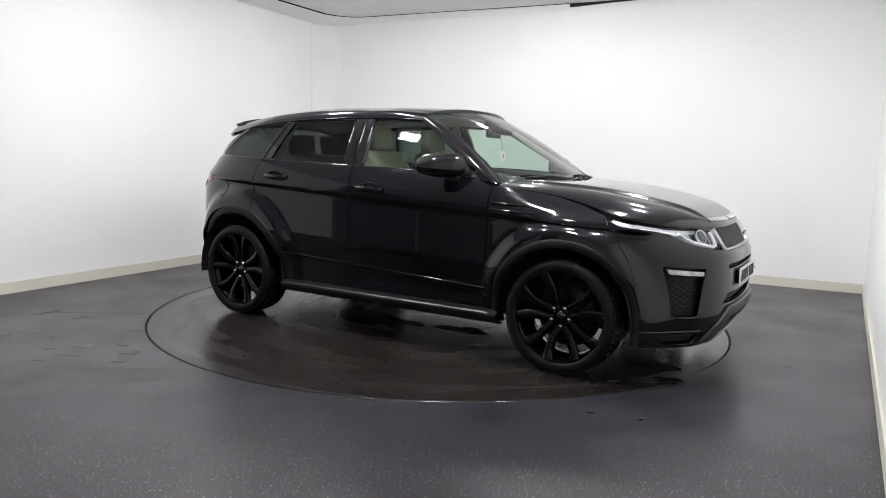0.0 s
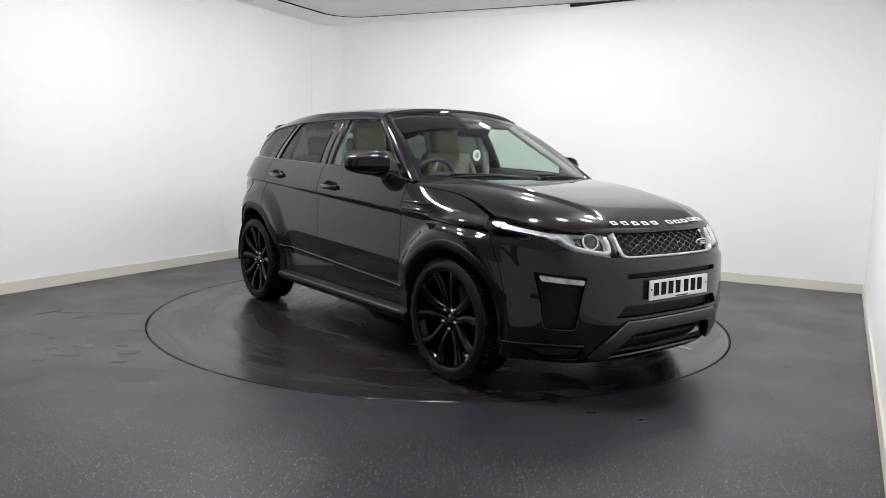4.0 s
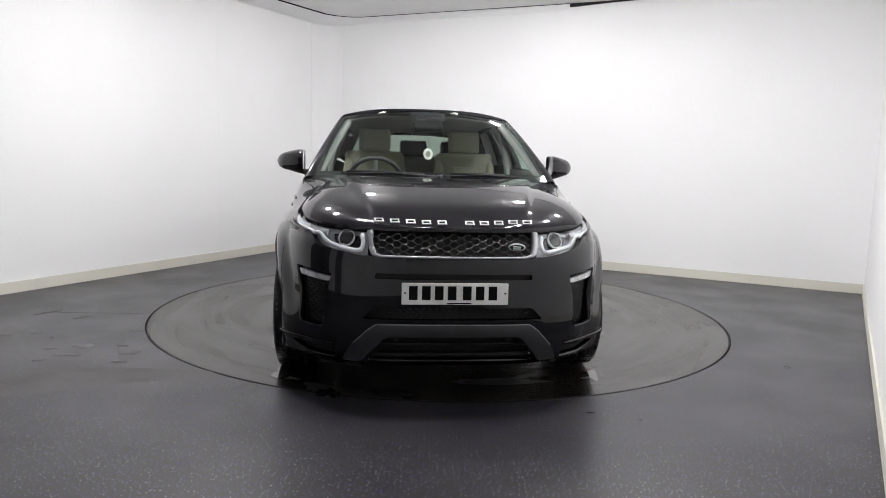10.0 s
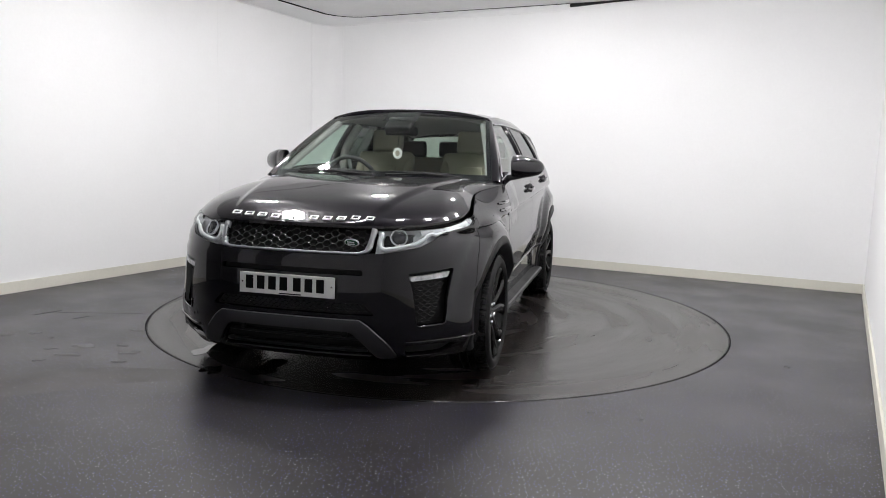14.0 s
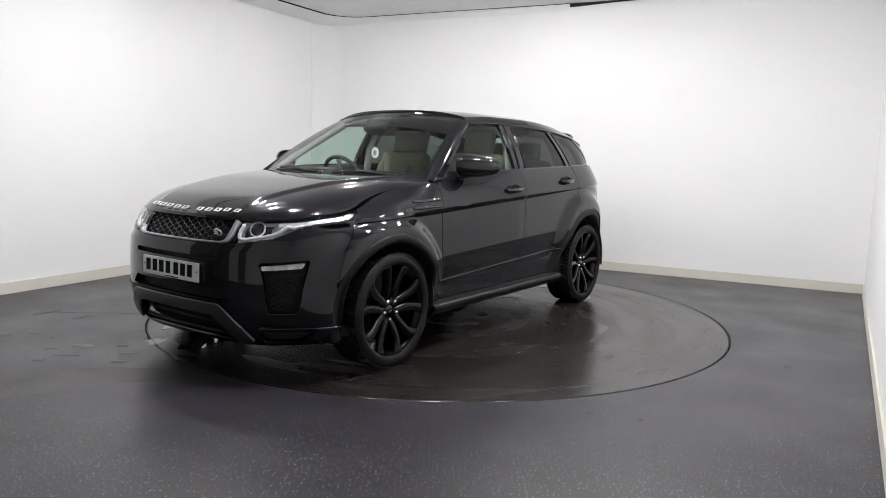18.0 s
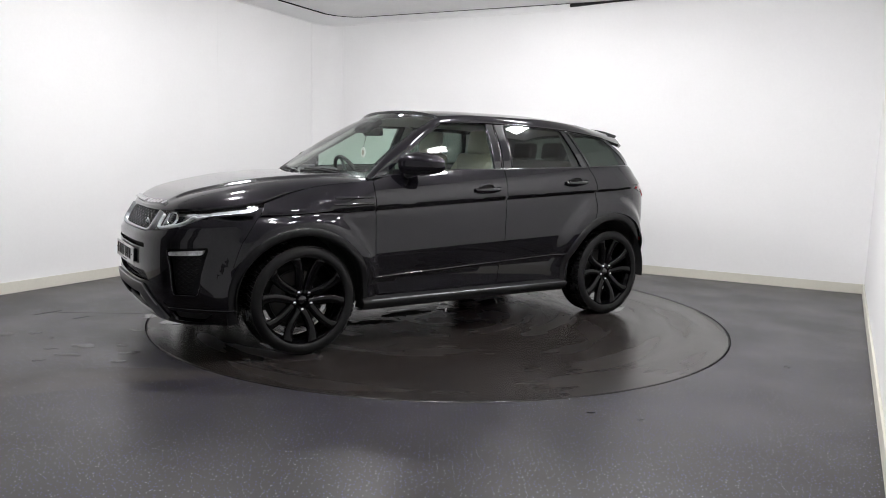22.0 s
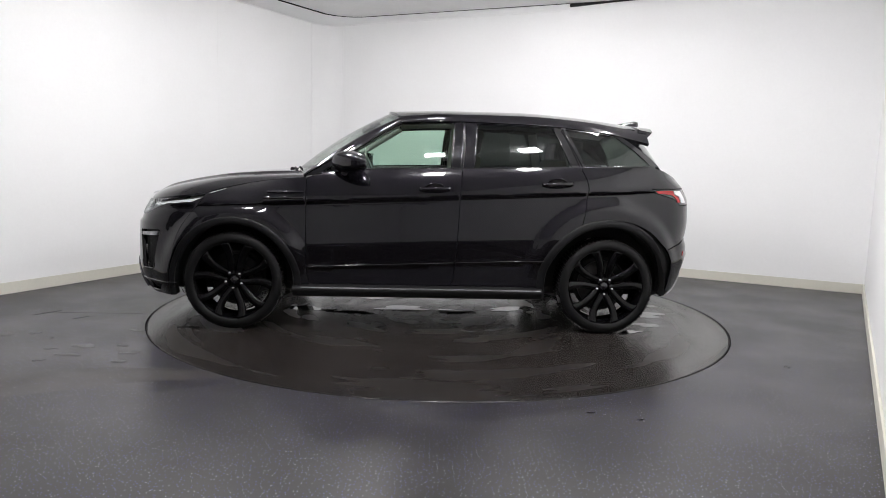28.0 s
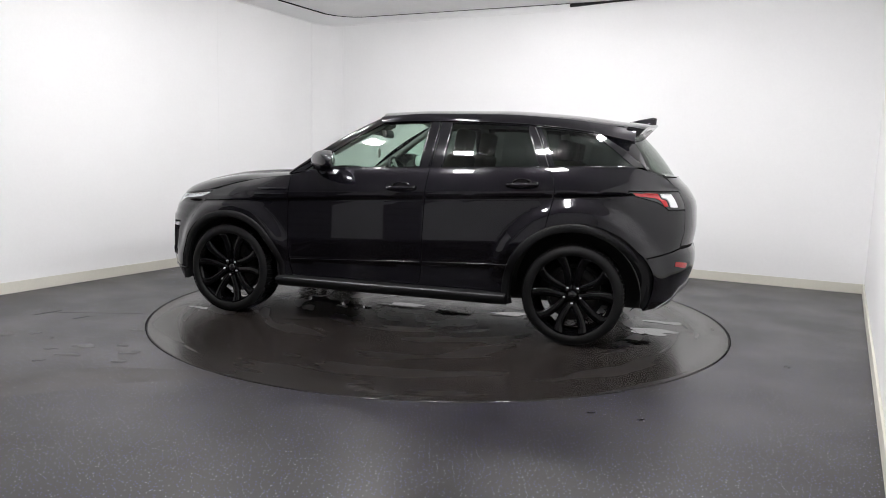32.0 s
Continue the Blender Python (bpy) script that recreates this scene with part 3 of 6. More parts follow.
def rounded(poly, r, n=5):
    """The outline with its corners rounded."""
    out = []
    c = len(poly)
    for i in range(c):
        p0, p1, p2 = Vector(poly[i - 1]), Vector(poly[i]), Vector(poly[(i + 1) % c])
        a, b = p0 - p1, p2 - p1
        ra, rb = min(r, a.length * 0.45), min(r, b.length * 0.45)
        s, e = p1 + a.normalized() * ra, p1 + b.normalized() * rb
        for k in range(n + 1):
            t = k / n
            out.append(tuple(s * (1 - t) ** 2 + p1 * 2 * t * (1 - t) + e * t * t))
    return out


def panel(poly, f, holes=(), step=0.03, gap=0.0, depth=0.012, off=0.0, turn=True, rows=()):
    """A sheet cut to an outline in the measure of the skin f, with turned-in edges."""
    from mathutils import geometry
    if gap:
        poly = shrunk(poly, gap)
    loops = [dense(poly, step)] + [dense(h, step) for h in holes]
    pts, edges = [], []
    for lp in loops:
        n = len(pts)
        pts += [Vector(p) for p in lp]
        edges += [(n + i, n + (i + 1) % len(lp)) for i in range(len(lp))]
    xs, ys = [p[0] for p in loops[0]], [p[1] for p in loops[0]]
    nb = len(pts)
    border = np.array([tuple(p) for p in pts])
    gx = np.arange(min(xs) + step / 2, max(xs), step)
    gy = np.arange(min(ys) + step / 2, max(ys), step)
    for row in rows:
        for x in np.arange(min(xs) + step * 0.35, max(xs), step * 0.7):
            y = row(x)
            if inside(loops[0], x, y) and not any(inside(h, x, y) for h in loops[1:]) and np.min(np.abs(border - (x, y)).sum(1)) > step * 0.3:
                pts.append(Vector((x, y)))
    for x in gx:
        levels = [row(x) for row in rows]
        for y in gy:
            if any(abs(y - v) < step * 0.42 for v in levels):
                continue
            if inside(loops[0], x, y) and not any(inside(h, x, y) for h in loops[1:]):
                if np.min(np.abs(border - (x, y)).sum(1)) > step * 0.6:
                    pts.append(Vector((x, y)))
    co, _, tris, *_ = geometry.delaunay_2d_cdt(pts, edges, [], 1, 1e-6, False)
    keep = []
    for t in tris:
        cx, cy = sum(co[i][0] for i in t) / len(t), sum(co[i][1] for i in t) / len(t)
        if inside(loops[0], cx, cy) and not any(inside(h, cx, cy) for h in loops[1:]):
            a = (co[t[1]][0] - co[t[0]][0]) * (co[t[2]][1] - co[t[0]][1]) - (co[t[1]][1] - co[t[0]][1]) * (co[t[2]][0] - co[t[0]][0])
            keep.append(tuple(t) if a > 0 else tuple(reversed(t)))
    verts, norms = [], []
    for c in co:
        n = normal_of(f, c[0], c[1])
        verts.append(f(c[0], c[1]) + n * off)
        norms.append(n)
    if turn:
        for k, lp in enumerate(loops):
            area = sum(lp[i][0] * lp[(i + 1) % len(lp)][1] - lp[(i + 1) % len(lp)][0] * lp[i][1] for i in range(len(lp)))
            sgn = 1 if (area > 0) == (k == 0) else -1
            base = len(verts)
            m = len(lp)
            for i, (x, y) in enumerate(lp):
                n = normal_of(f, x, y)
                p = f(x, y) + n * off
                t = (f(*lp[(i + 1) % m]) - f(*lp[i - 1]))
                o = t.cross(n) * sgn
                o = o.normalized() if o.length > 1e-9 else n
                verts += [p, p - n * depth]
                norms += [(n * 0.4 + o).normalized(), o]
            for i in range(m):
                j = (i + 1) % m
                q = (base + 2 * i, base + 2 * i + 1, base + 2 * j + 1, base + 2 * j)
                keep.append(q if sgn > 0 else tuple(reversed(q)))
    return verts, keep, norms


def x_of(q):
    return X1 - (abs(q) - FRONT)


# rows of points that follow the creases of the doors
CREASES = [lambda q, d=d: crease_z(x_of(q)) + d for d in (0.03, 0.0, -0.005, -0.012, -0.03, -0.06)]
FOOT = [lambda q, d=d: strip_z(x_of(q)) + d for d in (0.175, 0.166, 0.155, 0.146, 0.135, 0.10, 0.06, 0.024, 0.012, 0.0, -0.008, -0.016)]


def arc(cx, cz, r, a0, a1, n=16, conv=None):
    """Points of an arc on the side, in the skin's measure."""
    out = []
    for i in range(n + 1):
        a = radians(a0 + (a1 - a0) * i / n)
        x, z = cx + r * math.cos(a), cz + r * math.sin(a)
        out.append(((conv or qx)(x), z))
    return out


def side(points):
    return [(qx(x), z) for x, z in points]


def mirror_q(poly):
    return [(-q, z) for q, z in reversed(poly)]


def each_side(poly):
    return ((1, poly), (-1, mirror_q(poly)))


# the upper body: its side skin over the belt line
def cabin(x, z):
    zb = belt_z(x)
    k = (z - zb) / 0.37
    y = side_y(x, zb) - 0.006 - 0.10 * k - 0.105 * max(0.0, k) ** 1.6
    a = min(0.93, max(0.0, (X2 - x) / (X2 - tail_x(1.2))))
    return y * (1 - a ** NR) ** (1 / NR) - 0.02 * smooth01(-0.9, -1.5, x)


def cabin_l(x, z):
    # turned so that its outward normal comes out right
    return Vector((-x, cabin(-x, z), z))


def cabin_r(x, z):
    return Vector((x, -cabin(x, z), z))


def cabin_panel(poly, s, **kw):
    if s > 0:
        vs, fs, ns = panel([(-x, z) for x, z in poly], cabin_l, **kw)
        return [Vector((v.x, v.y, v.z)) for v in vs], fs, ns
    return panel(poly, cabin_r, **kw)


bonnet_edge = soft_table([(0.80, 1.088), (1.0, 1.068), (1.2, 1.042), (1.4, 1.003), (1.57, 0.955), (1.75, 0.925), (1.9, 0.905), (2.02, 0.893), (2.1, 0.888)])
bonnet_mid = soft_table([(2.10, 0.884), (2.07, 0.900), (2.03, 0.922), (1.96, 0.955), (1.85, 0.994), (1.6, 1.048), (1.4, 1.080), (1.14, 1.102), (0.95, 1.11), (0.80, 1.118)])
roof_mid = soft_table([(0.30, 1.582), (0.1, 1.598), (-0.15, 1.610), (-0.7, 1.613), (-1.18, 1.587), (-1.55, 1.545), (-1.75, 1.522)])
roof_edge = soft_table([(0.30, 1.527), (0.15, 1.543), (-0.15, 1.562), (-0.7, 1.564), (-1.18, 1.538), (-1.55, 1.492), (-1.75, 1.47)])
roof_half = soft_table([(0.30, 0.598), (-0.2, 0.614), (-0.9, 0.612), (-1.5, 0.57), (-1.75, 0.545)])
glass_top = soft_table([(0.30, 1.465), (0.16, 1.492), (-0.25, 1.508), (-0.6, 1.503), (-0.96, 1.488), (-1.2, 1.465), (-1.42, 1.435), (-1.6, 1.40)])


def top_edge(q):
    """Where the wing or the nose meets the bonnet."""
    x = body(q, 0.95).x
    return body(q, bonnet_edge(x))


def bonnet_sheet():
    rows = []
    qs = list(np.linspace(qx(0.83), FRONT, 12)) + [FRONT * k / 44 for k in range(43, -1, -1)]
    for q in qs:
        e = top_edge(q)
        row = []
        for j in range(-60, 61):
            t = j / 60
            t = math.copysign(abs(t) ** 0.8, t)
            x = e.x + 0.15 * (1 - t * t) * smooth01(1.35, 0.8, e.x)
            y = e.y * t
            zm = max(bonnet_mid(x), e.z + 0.0)
            z = e.z + (zm - e.z) * (1 - abs(t) ** 8)
            yc = 0.62 - 0.22 * (x - 1.0)
            z += 0.015 * smooth01(yc + 0.022, yc - 0.022, abs(y)) * smooth01(2.06, 1.9, x) * smooth01(0.7, 1.0, x)
            row.append(Vector((x, y, z)))
        rows.append(row)
    return rows


def patch(c0, c1, bulge, n=5, outward=Vector((0, 1, 0))):
    rows = []
    for a, b in zip(c0, c1):
        rows.append([a.lerp(b, k / n) + outward * bulge * 4 * (k / n) * (1 - k / n) for k in range(n + 1)])
    return rows


def flipped(vf):
    return vf[0], [tuple(reversed(f)) for f in vf[1]]


def mirrored(vf):
    return [Vector((v[0], -v[1], v[2])) for v in vf[0]], [tuple(reversed(f)) for f in vf[1]]


CAR = new("car")
tagged(CAR, "glossy black five-door compact sport utility car with black alloy wheels", "car")


def build_shell():
    """Doors, wings, bumpers, roof and glass."""
    # dark inner shell that closes the joints
    for s in (1, -1):
        lo = 0.235
        pf = [(qx(WHEEL_X + ARCH_F * math.cos(radians(a))), HUB_Z + ARCH_F * math.sin(radians(a))) for a in np.linspace(-15, 195, 30)]
        pr = [(qx(-WHEEL_X + ARCH_B * math.cos(radians(a))), HUB_Z + ARCH_B * math.sin(radians(a))) for a in np.linspace(-15, 195, 30)]
        poly = [(qx(1.74), lo)] + pf + [(qx(0.915), lo), (qx(-0.89), lo)] + pr + [(qx(-1.78), lo + 0.02), (qx(-1.86), 0.28), (qx(-1.96), 0.32), (qr(0.5), 0.40), (QMAX, 0.42), (QMAX, 1.14), (qr(0.6), 1.16)]
        poly += [(qx(x), belt_z(x) - 0.006) for x in (-1.75, -1.4, -1.0, -0.6, -0.2, 0.2, 0.6, 0.8)]
        poly += [(qx(x), bonnet_edge(x) - 0.012) for x in (0.9, 1.1, 1.3, 1.5, 1.58)] + [(qx(1.60), 0.90), (qx(1.74), 0.70)]
        if s < 0:
            poly = mirror_q(poly)
        part("inner_shell", panel(poly, body, step=0.06, off=-0.03, turn=False), DARK, CAR, "black inner body shell")

    door_f = [(0.826, 1.085), (0.826, 0.40), (0.80, 0.33), (0.74, 0.292), (-0.17, 0.292), (-0.225, 0.36), (-0.245, 0.6), (-0.262, 1.0), (-0.275, 1.172)]
    door_f += [(x, belt_z(x)) for x in (-0.1, 0.1, 0.3, 0.5, 0.7)]
    rear_arc = [(-WHEEL_X + CLAD_B * math.cos(radians(a)), HUB_Z + CLAD_B * math.sin(radians(a))) for a in np.linspace(8, 64, 9)]
    door_r = [(-0.275, 1.172), (-0.262, 1.0), (-0.245, 0.6), (-0.225, 0.36), (-0.17, 0.292), (-0.86, 0.292)] + rear_arc + [(-1.135, 0.80), (-1.165, 0.95), (-1.18, 1.05), (-1.165, 1.12), (-1.125, belt_z(-1.125))]
    door_r += [(x, belt_z(x)) for x in (-0.95, -0.7, -0.5, -0.35)]
    for s in (1, -1):
        tag = (lambda p: side(p)) if s > 0 else (lambda p: mirror_q(side(p)))
        df = part("front_door", panel(tag(door_f), body, gap=0.0028, rows=CREASES + FOOT), PAINT, CAR, "gloss black front door")
        dr = part("rear_door", panel(tag(door_r), body, gap=0.0028, rows=CREASES + FOOT), PAINT, CAR, "gloss black rear door")
        # crease moulding along the foot of the doors
        for dd, xa, xb in ((df, 0.815, -0.225), (dr, -0.245, -0.93)):
            rows = []
            for k in range(25):
                x = xa + (xb - xa) * k / 24
                z = strip_z(x)
                y = side_y(x, z + 0.012) + 0.001
                rows.append([Vector((x, s * (y - 0.006), z + 0.004)), Vector((x, s * (y + 0.003), z + 0.002)), Vector((x, s * (y + 0.004), z - 0.004)), Vector((x, s * (y - 0.010), z - 0.009))])
            part("door_moulding", loft(rows) if s < 0 else flipped(loft(rows)), GLOSSBLACK, dd, "glossy black moulding strip")
        handle(df, s, -0.08, 1.032)
        handle(dr, s, -0.955, 1.085)
        # front wing
        wing = [(0.826, 1.086), (0.95, bonnet_edge(0.95)), (1.1, bonnet_edge(1.1)), (1.25, bonnet_edge(1.25)), (1.4, bonnet_edge(1.4)), (1.52, bonnet_edge(1.52)), (1.60, bonnet_edge(1.60) - 0.006), (1.61, 0.90), (1.675, 0.78), (1.725, 0.66), (1.752, 0.575)]
        wing += [(WHEEL_X + CLAD_F * math.cos(radians(a)), HUB_Z + CLAD_F * math.sin(radians(a))) for a in np.linspace(28, 176, 22)]
        wing += [(0.862, 0.292), (0.80, 0.292), (0.805, 0.33), (0.826, 0.40)]
        w = part("front_wing", panel(tag(wing), body, gap=0.0028, step=0.024, rows=CREASES), PAINT, CAR, "gloss black front wing")
        side_vent(w, s)
        # rear quarter
        quarter = [(-1.125, belt_z(-1.125)), (-1.165, 1.12), (-1.18, 1.05), (-1.165, 0.95), (-1.135, 0.80)]
        quarter += [(-WHEEL_X + CLAD_B * math.cos(radians(a)), HUB_Z + CLAD_B * math.sin(radians(a))) for a in np.linspace(64, 150, 14)]
        pts = side(quarter) + [(qx(-1.75), 0.622), (qx(-1.9), 0.656), (qr(0.62), 0.676), (qr(0.60), 0.80), (qr(0.60), 0.936)]
        pts += [(qx(-1.862), 0.938), (qx(-1.84), 0.962), (qx(-1.80), 0.99), (qx(-1.72), 1.014), (qx(-1.652), 1.036), (qx(-1.648), 1.06), (qr(0.6), 1.06), (qr(0.61), 1.12), (qr(0.66), 1.16), (qx(-1.86), 1.19), (qx(-1.75), belt_z(-1.75)), (qx(-1.4), belt_z(-1.4))]
        part("rear_quarter", panel(pts if s > 0 else mirror_q(pts), body, gap=0.0028, step=0.026, rows=CREASES), PAINT, CAR, "gloss black rear quarter panel")
        if s < 0:
            ring_p = [(-(qx(-1.49) + 0.058 * math.cos(a)), 0.958 + 0.058 * math.sin(a)) for a in [2 * math.pi * i / 32 for i in range(32)]]
            part("fuel_flap", panel(ring_p, body, step=0.03, off=0.0035, depth=0.006), PAINT, bpy.data.objects["rear_quarter.001"], "round gloss black fuel flap")
        tail_lamp(s)
        rear_parts(s)
        arch_trim(s, WHEEL_X, -14, 192)
        arch_trim(s, -WHEEL_X, -12, 189)
        sill(s)
        windows(s, df, dr)
        mirror(s, df)
        headlight(s)
        fog_lamp(s)

    # bonnet
    rows = bonnet_sheet()
    b = part("bonnet", slab([list(reversed(r)) for r in rows], 0.012, lambda v: Vector((0, 0, -1))), PAINT, CAR, "gloss black bonnet with raised centre")
    for s in (1, -1):
        bonnet_vent(b, s)
    # roof
    rows = []
    for i in range(34):
        x = 0.176 - 1.871 * i / 33
        h, ze, zm = roof_half(x), roof_edge(x), roof_mid(x)
        row = []
        for j in range(-20, 21):
            t = j / 20
            xx = x + 0.10 * (1 - t * t) * smooth01(-0.10, 0.176, x)
            row.append(Vector((xx, h * t, ze + (zm - ze) * (1 - abs(t) ** 3.2))))
        rows.append(row)
    part("roof", slab(rows, 0.02, lambda v: Vector((0, 0, -1))), PAINT, CAR, "gloss black roof panel")
    for s in (1, -1):
        # cant rail between the side glass and the roof
        xs = [0.19 - 1.86 * i / 40 for i in range(41)]
        c0 = [Vector((x, cabin(x, glass_top(x)), glass_top(x))) for x in xs]
        c1 = [Vector((x, roof_half(x) + 0.001, roof_edge(x))) for x in xs]
        rows = patch(c0, c1, 0.006, 6, Vector((0, 0.7, 0.7)))
        vf = slab(rows, 0.03, lambda v: Vector((0, -0.8, -0.6)))
        part("roof_rail", flipped(mirrored(vf)) if s < 0 else vf, PAINT, CAR, "gloss black roof side rail")
        # windscreen pillar
        c0, c1 = [], []
        for i in range(25):
            k = i / 24
            x0 = 0.85 + (0.175 - 0.85) * k
            z0 = 1.094 + (1.490 - 1.094) * (k ** 0.93)
            c0.append(Vector((x0, cabin(x0, z0) if z0 > belt_z(x0) else side_y(x0, z0) - 0.004, z0)))
            c1.append(screen_point(0.995, k * 1.0))
        rows = patch(c0, c1, 0.012, 6, Vector((0.45, 0.6, 0.6)))
        vf = slab(rows, 0.03, lambda v: Vector((-0.4, -0.85, -0.2)))
        part("windscreen_pillar", flipped(mirrored(vf)) if s < 0 else vf, PAINT, CAR, "gloss black windscreen pillar")
        # rear pillar
        c0, c1 = [], []
        for i in range(13):
            k = i / 12
            x0, z0 = -1.745 + 0.305 * k, 1.212 + (glass_top(-1.44) - 1.212) * k
            c0.append(Vector((x0, cabin(x0, z0), z0)))
            c1.append(rear_point(1.0, k))
        rows = patch(c0, c1, 0.014, 5, Vector((-0.5, 0.85, 0)))
        vf = slab(rows, 0.03, lambda v: Vector((0.5, -0.85, 0)))
        part("rear_pillar", mirrored(vf) if s < 0 else flipped(vf), GLOSSBLACK, CAR, "gloss black rear pillar")
    # windscreen and rear screen
    rows = [[screen_point(j / 14, i / 16) for j in range(-14, 15)] for i in range(17)]
    ws = part("windscreen", loft(rows), GLASS_SCREEN, CAR, "clear laminated windscreen")
    ws.visible_shadow = False
    frit = []
    for v0, v1 in ((0.0, 0.075), (0.975, 1.0)):
        frit.append(loft([[screen_point(j / 20, v0 + (v1 - v0) * i / 2) + Vector((-0.002, 0, -0.003)) for j in range(-20, 21)] for i in range(3)]))
    for s in (1, -1):
        frit.append(loft([[screen_point(s * (0.955 + 0.045 * j / 3), i / 16) + Vector((-0.002, 0, -0.003)) for j in range(4)] for i in range(17)]))
    frit.append(loft([[screen_point(j / 10 * 0.2, 0.80 + 0.17 * i / 4) + Vector((-0.002, 0, -0.003)) for j in range(-10, 11)] for i in range(5)]))
    part("screen_border", join(*frit), GLOSSBLACK, ws, "black printed border of the windscreen")
    rows = [[rear_point(j / 12, i / 10) for j in range(-12, 13)] for i in range(11)]
    part("rear_screen", loft(rows), GLASS_REAR, CAR, "green-grey tinted rear screen")
    rows = [[rear_point(j / 12, 0.98) + Vector((0.01, 0, 0)), Vector((-1.66, 0.55 * j / 12, roof_mid(-1.66) - 0.04 * abs(j / 12) ** 3 - 0.012))] for j in range(-12, 13)]
    part("rear_header", loft(rows), GLOSSBLACK, CAR, "gloss black header over the rear screen")
    nose()
    tail()


def screen_point(t, v):
    """A point of the windscreen: t across (-1 to 1), v from foot to head."""
    w = 0.782 + (0.612 - 0.782) * v
    x0, x1 = 1.015 - 0.165 * t * t, 0.272 - 0.10 * t * t
    z0, z1 = 1.106 - 0.006 * t * t, 1.583 - 0.05 * t * t
    b = 4 * v * (1 - v)
    return Vector((x0 + (x1 - x0) * v + 0.022 * b, w * t, z0 + (z1 - z0) * v + 0.024 * b))


def rear_point(t, v):
    w = 0.645 + (0.535 - 0.645) * v
    x0, x1 = -1.945 + 0.17 * t * t, -1.68 + 0.06 * t * t
    z0, z1 = 1.155 + 0.02 * t * t, 1.465 - 0.03 * t * t
    b = 4 * v * (1 - v)
    return Vector((x0 + (x1 - x0) * v - 0.008 * b, w * t, z0 + (z1 - z0) * v + 0.012 * b))


def handle(door, s, x, z):
    y = side_y(x, z)
    tilt = Matrix.Rotation(-s * 0.30, 4, "X")
    base = Matrix.Translation((x, s * (y - 0.004), z)) @ tilt @ pose(0, 0, 0, 0, 2.5, 0)
    dish = part("handle_dish", blob(0.135, 0.020, 0.074, base @ pose(0.0, 0, 0)), DARK, door, "dark recessed dish")
    rows = []
    for i in range(17):
        k = i / 16
        xx = 0.112 - 0.224 * k
        out = 0.030 + 0.010 * math.sin(math.pi * k) - 0.018 * (abs(2 * k - 1) ** 6)
        hh = 0.0135 + 0.005 * math.sin(math.pi * k)
        rows.append([base @ Vector((xx, s * (out + 0.008 * math.cos(b)), hh * math.sin(b))) for b in [2 * math.pi * j / 12 for j in range(12)]])
    vs, fs = loft(rows, True)
    fs += [tuple(range(12)), tuple(range(len(vs) - 12, len(vs)))]
    rim = [base @ Vector((0.066 * math.cos(t) + 0.004, s * (0.005 + 0.004 * abs(math.sin(t))), 0.037 * math.sin(t))) for t in [2 * math.pi * k / 28 for k in range(29)]]
    part("handle_cup", tube(rim, 0.0055, 8), PAINT, door, "rim of the oval handle cup")
    part("door_handle", (vs, fs), GLOSSBLACK, door, "gloss black pull handle")
    for e in (0.1, -0.1):
        part("handle_mount", blob(0.026, 0.05, 0.02, base @ pose(e, s * 0.012, 0)), GLOSSBLACK, door)


def side_vent(wing, s):
    for k, (x0, x1, z) in enumerate(((0.845, 1.10, 0.978), (0.845, 1.12, 0.938))):
        rows = []
        for i in range(13):
            x = x0 + (x1 - x0) * i / 12
            zz = z - 0.03 * (x - 0.9)
            y = side_y(x, zz)
            tp = math.sin(math.pi * min(1.0, (i / 12) * 1.0)) * 0.004 + 0.003
            rows.append([Vector((x, s * (y - 0.003), zz + 0.010)), Vector((x, s * (y + tp), zz + 0.007)), Vector((x, s * (y + tp), zz - 0.006)), Vector((x, s * (y - 0.003), zz - 0.010))])
        part("vent_blade", flipped(loft(rows)) if s < 0 else loft(rows), GLOSSBLACK, wing, "gloss black side vent blade")


def bonnet_vent(b, s):
    for k in range(3):
        rows = []
        for i in range(11):
            t = i / 10
            x = 1.30 - 0.24 * t
            y = 0.61 + 0.035 * t + 0.022 * k
            z = bonnet_mid(x) - 0.026 - 0.008 * k + 0.004 * math.sin(math.pi * t)
            w = 0.008 * math.sin(math.pi * min(1, max(0, 0.1 + 0.8 * t))) + 0.002
            rows.append([Vector((x, s * (y - w), z + 0.002)), Vector((x, s * y, z + 0.010)), Vector((x, s * (y + w), z))])
        part("bonnet_vent_slat", loft(rows) if s < 0 else flipped(loft(rows)), GLOSSBLACK, b, "black bonnet vent slat")


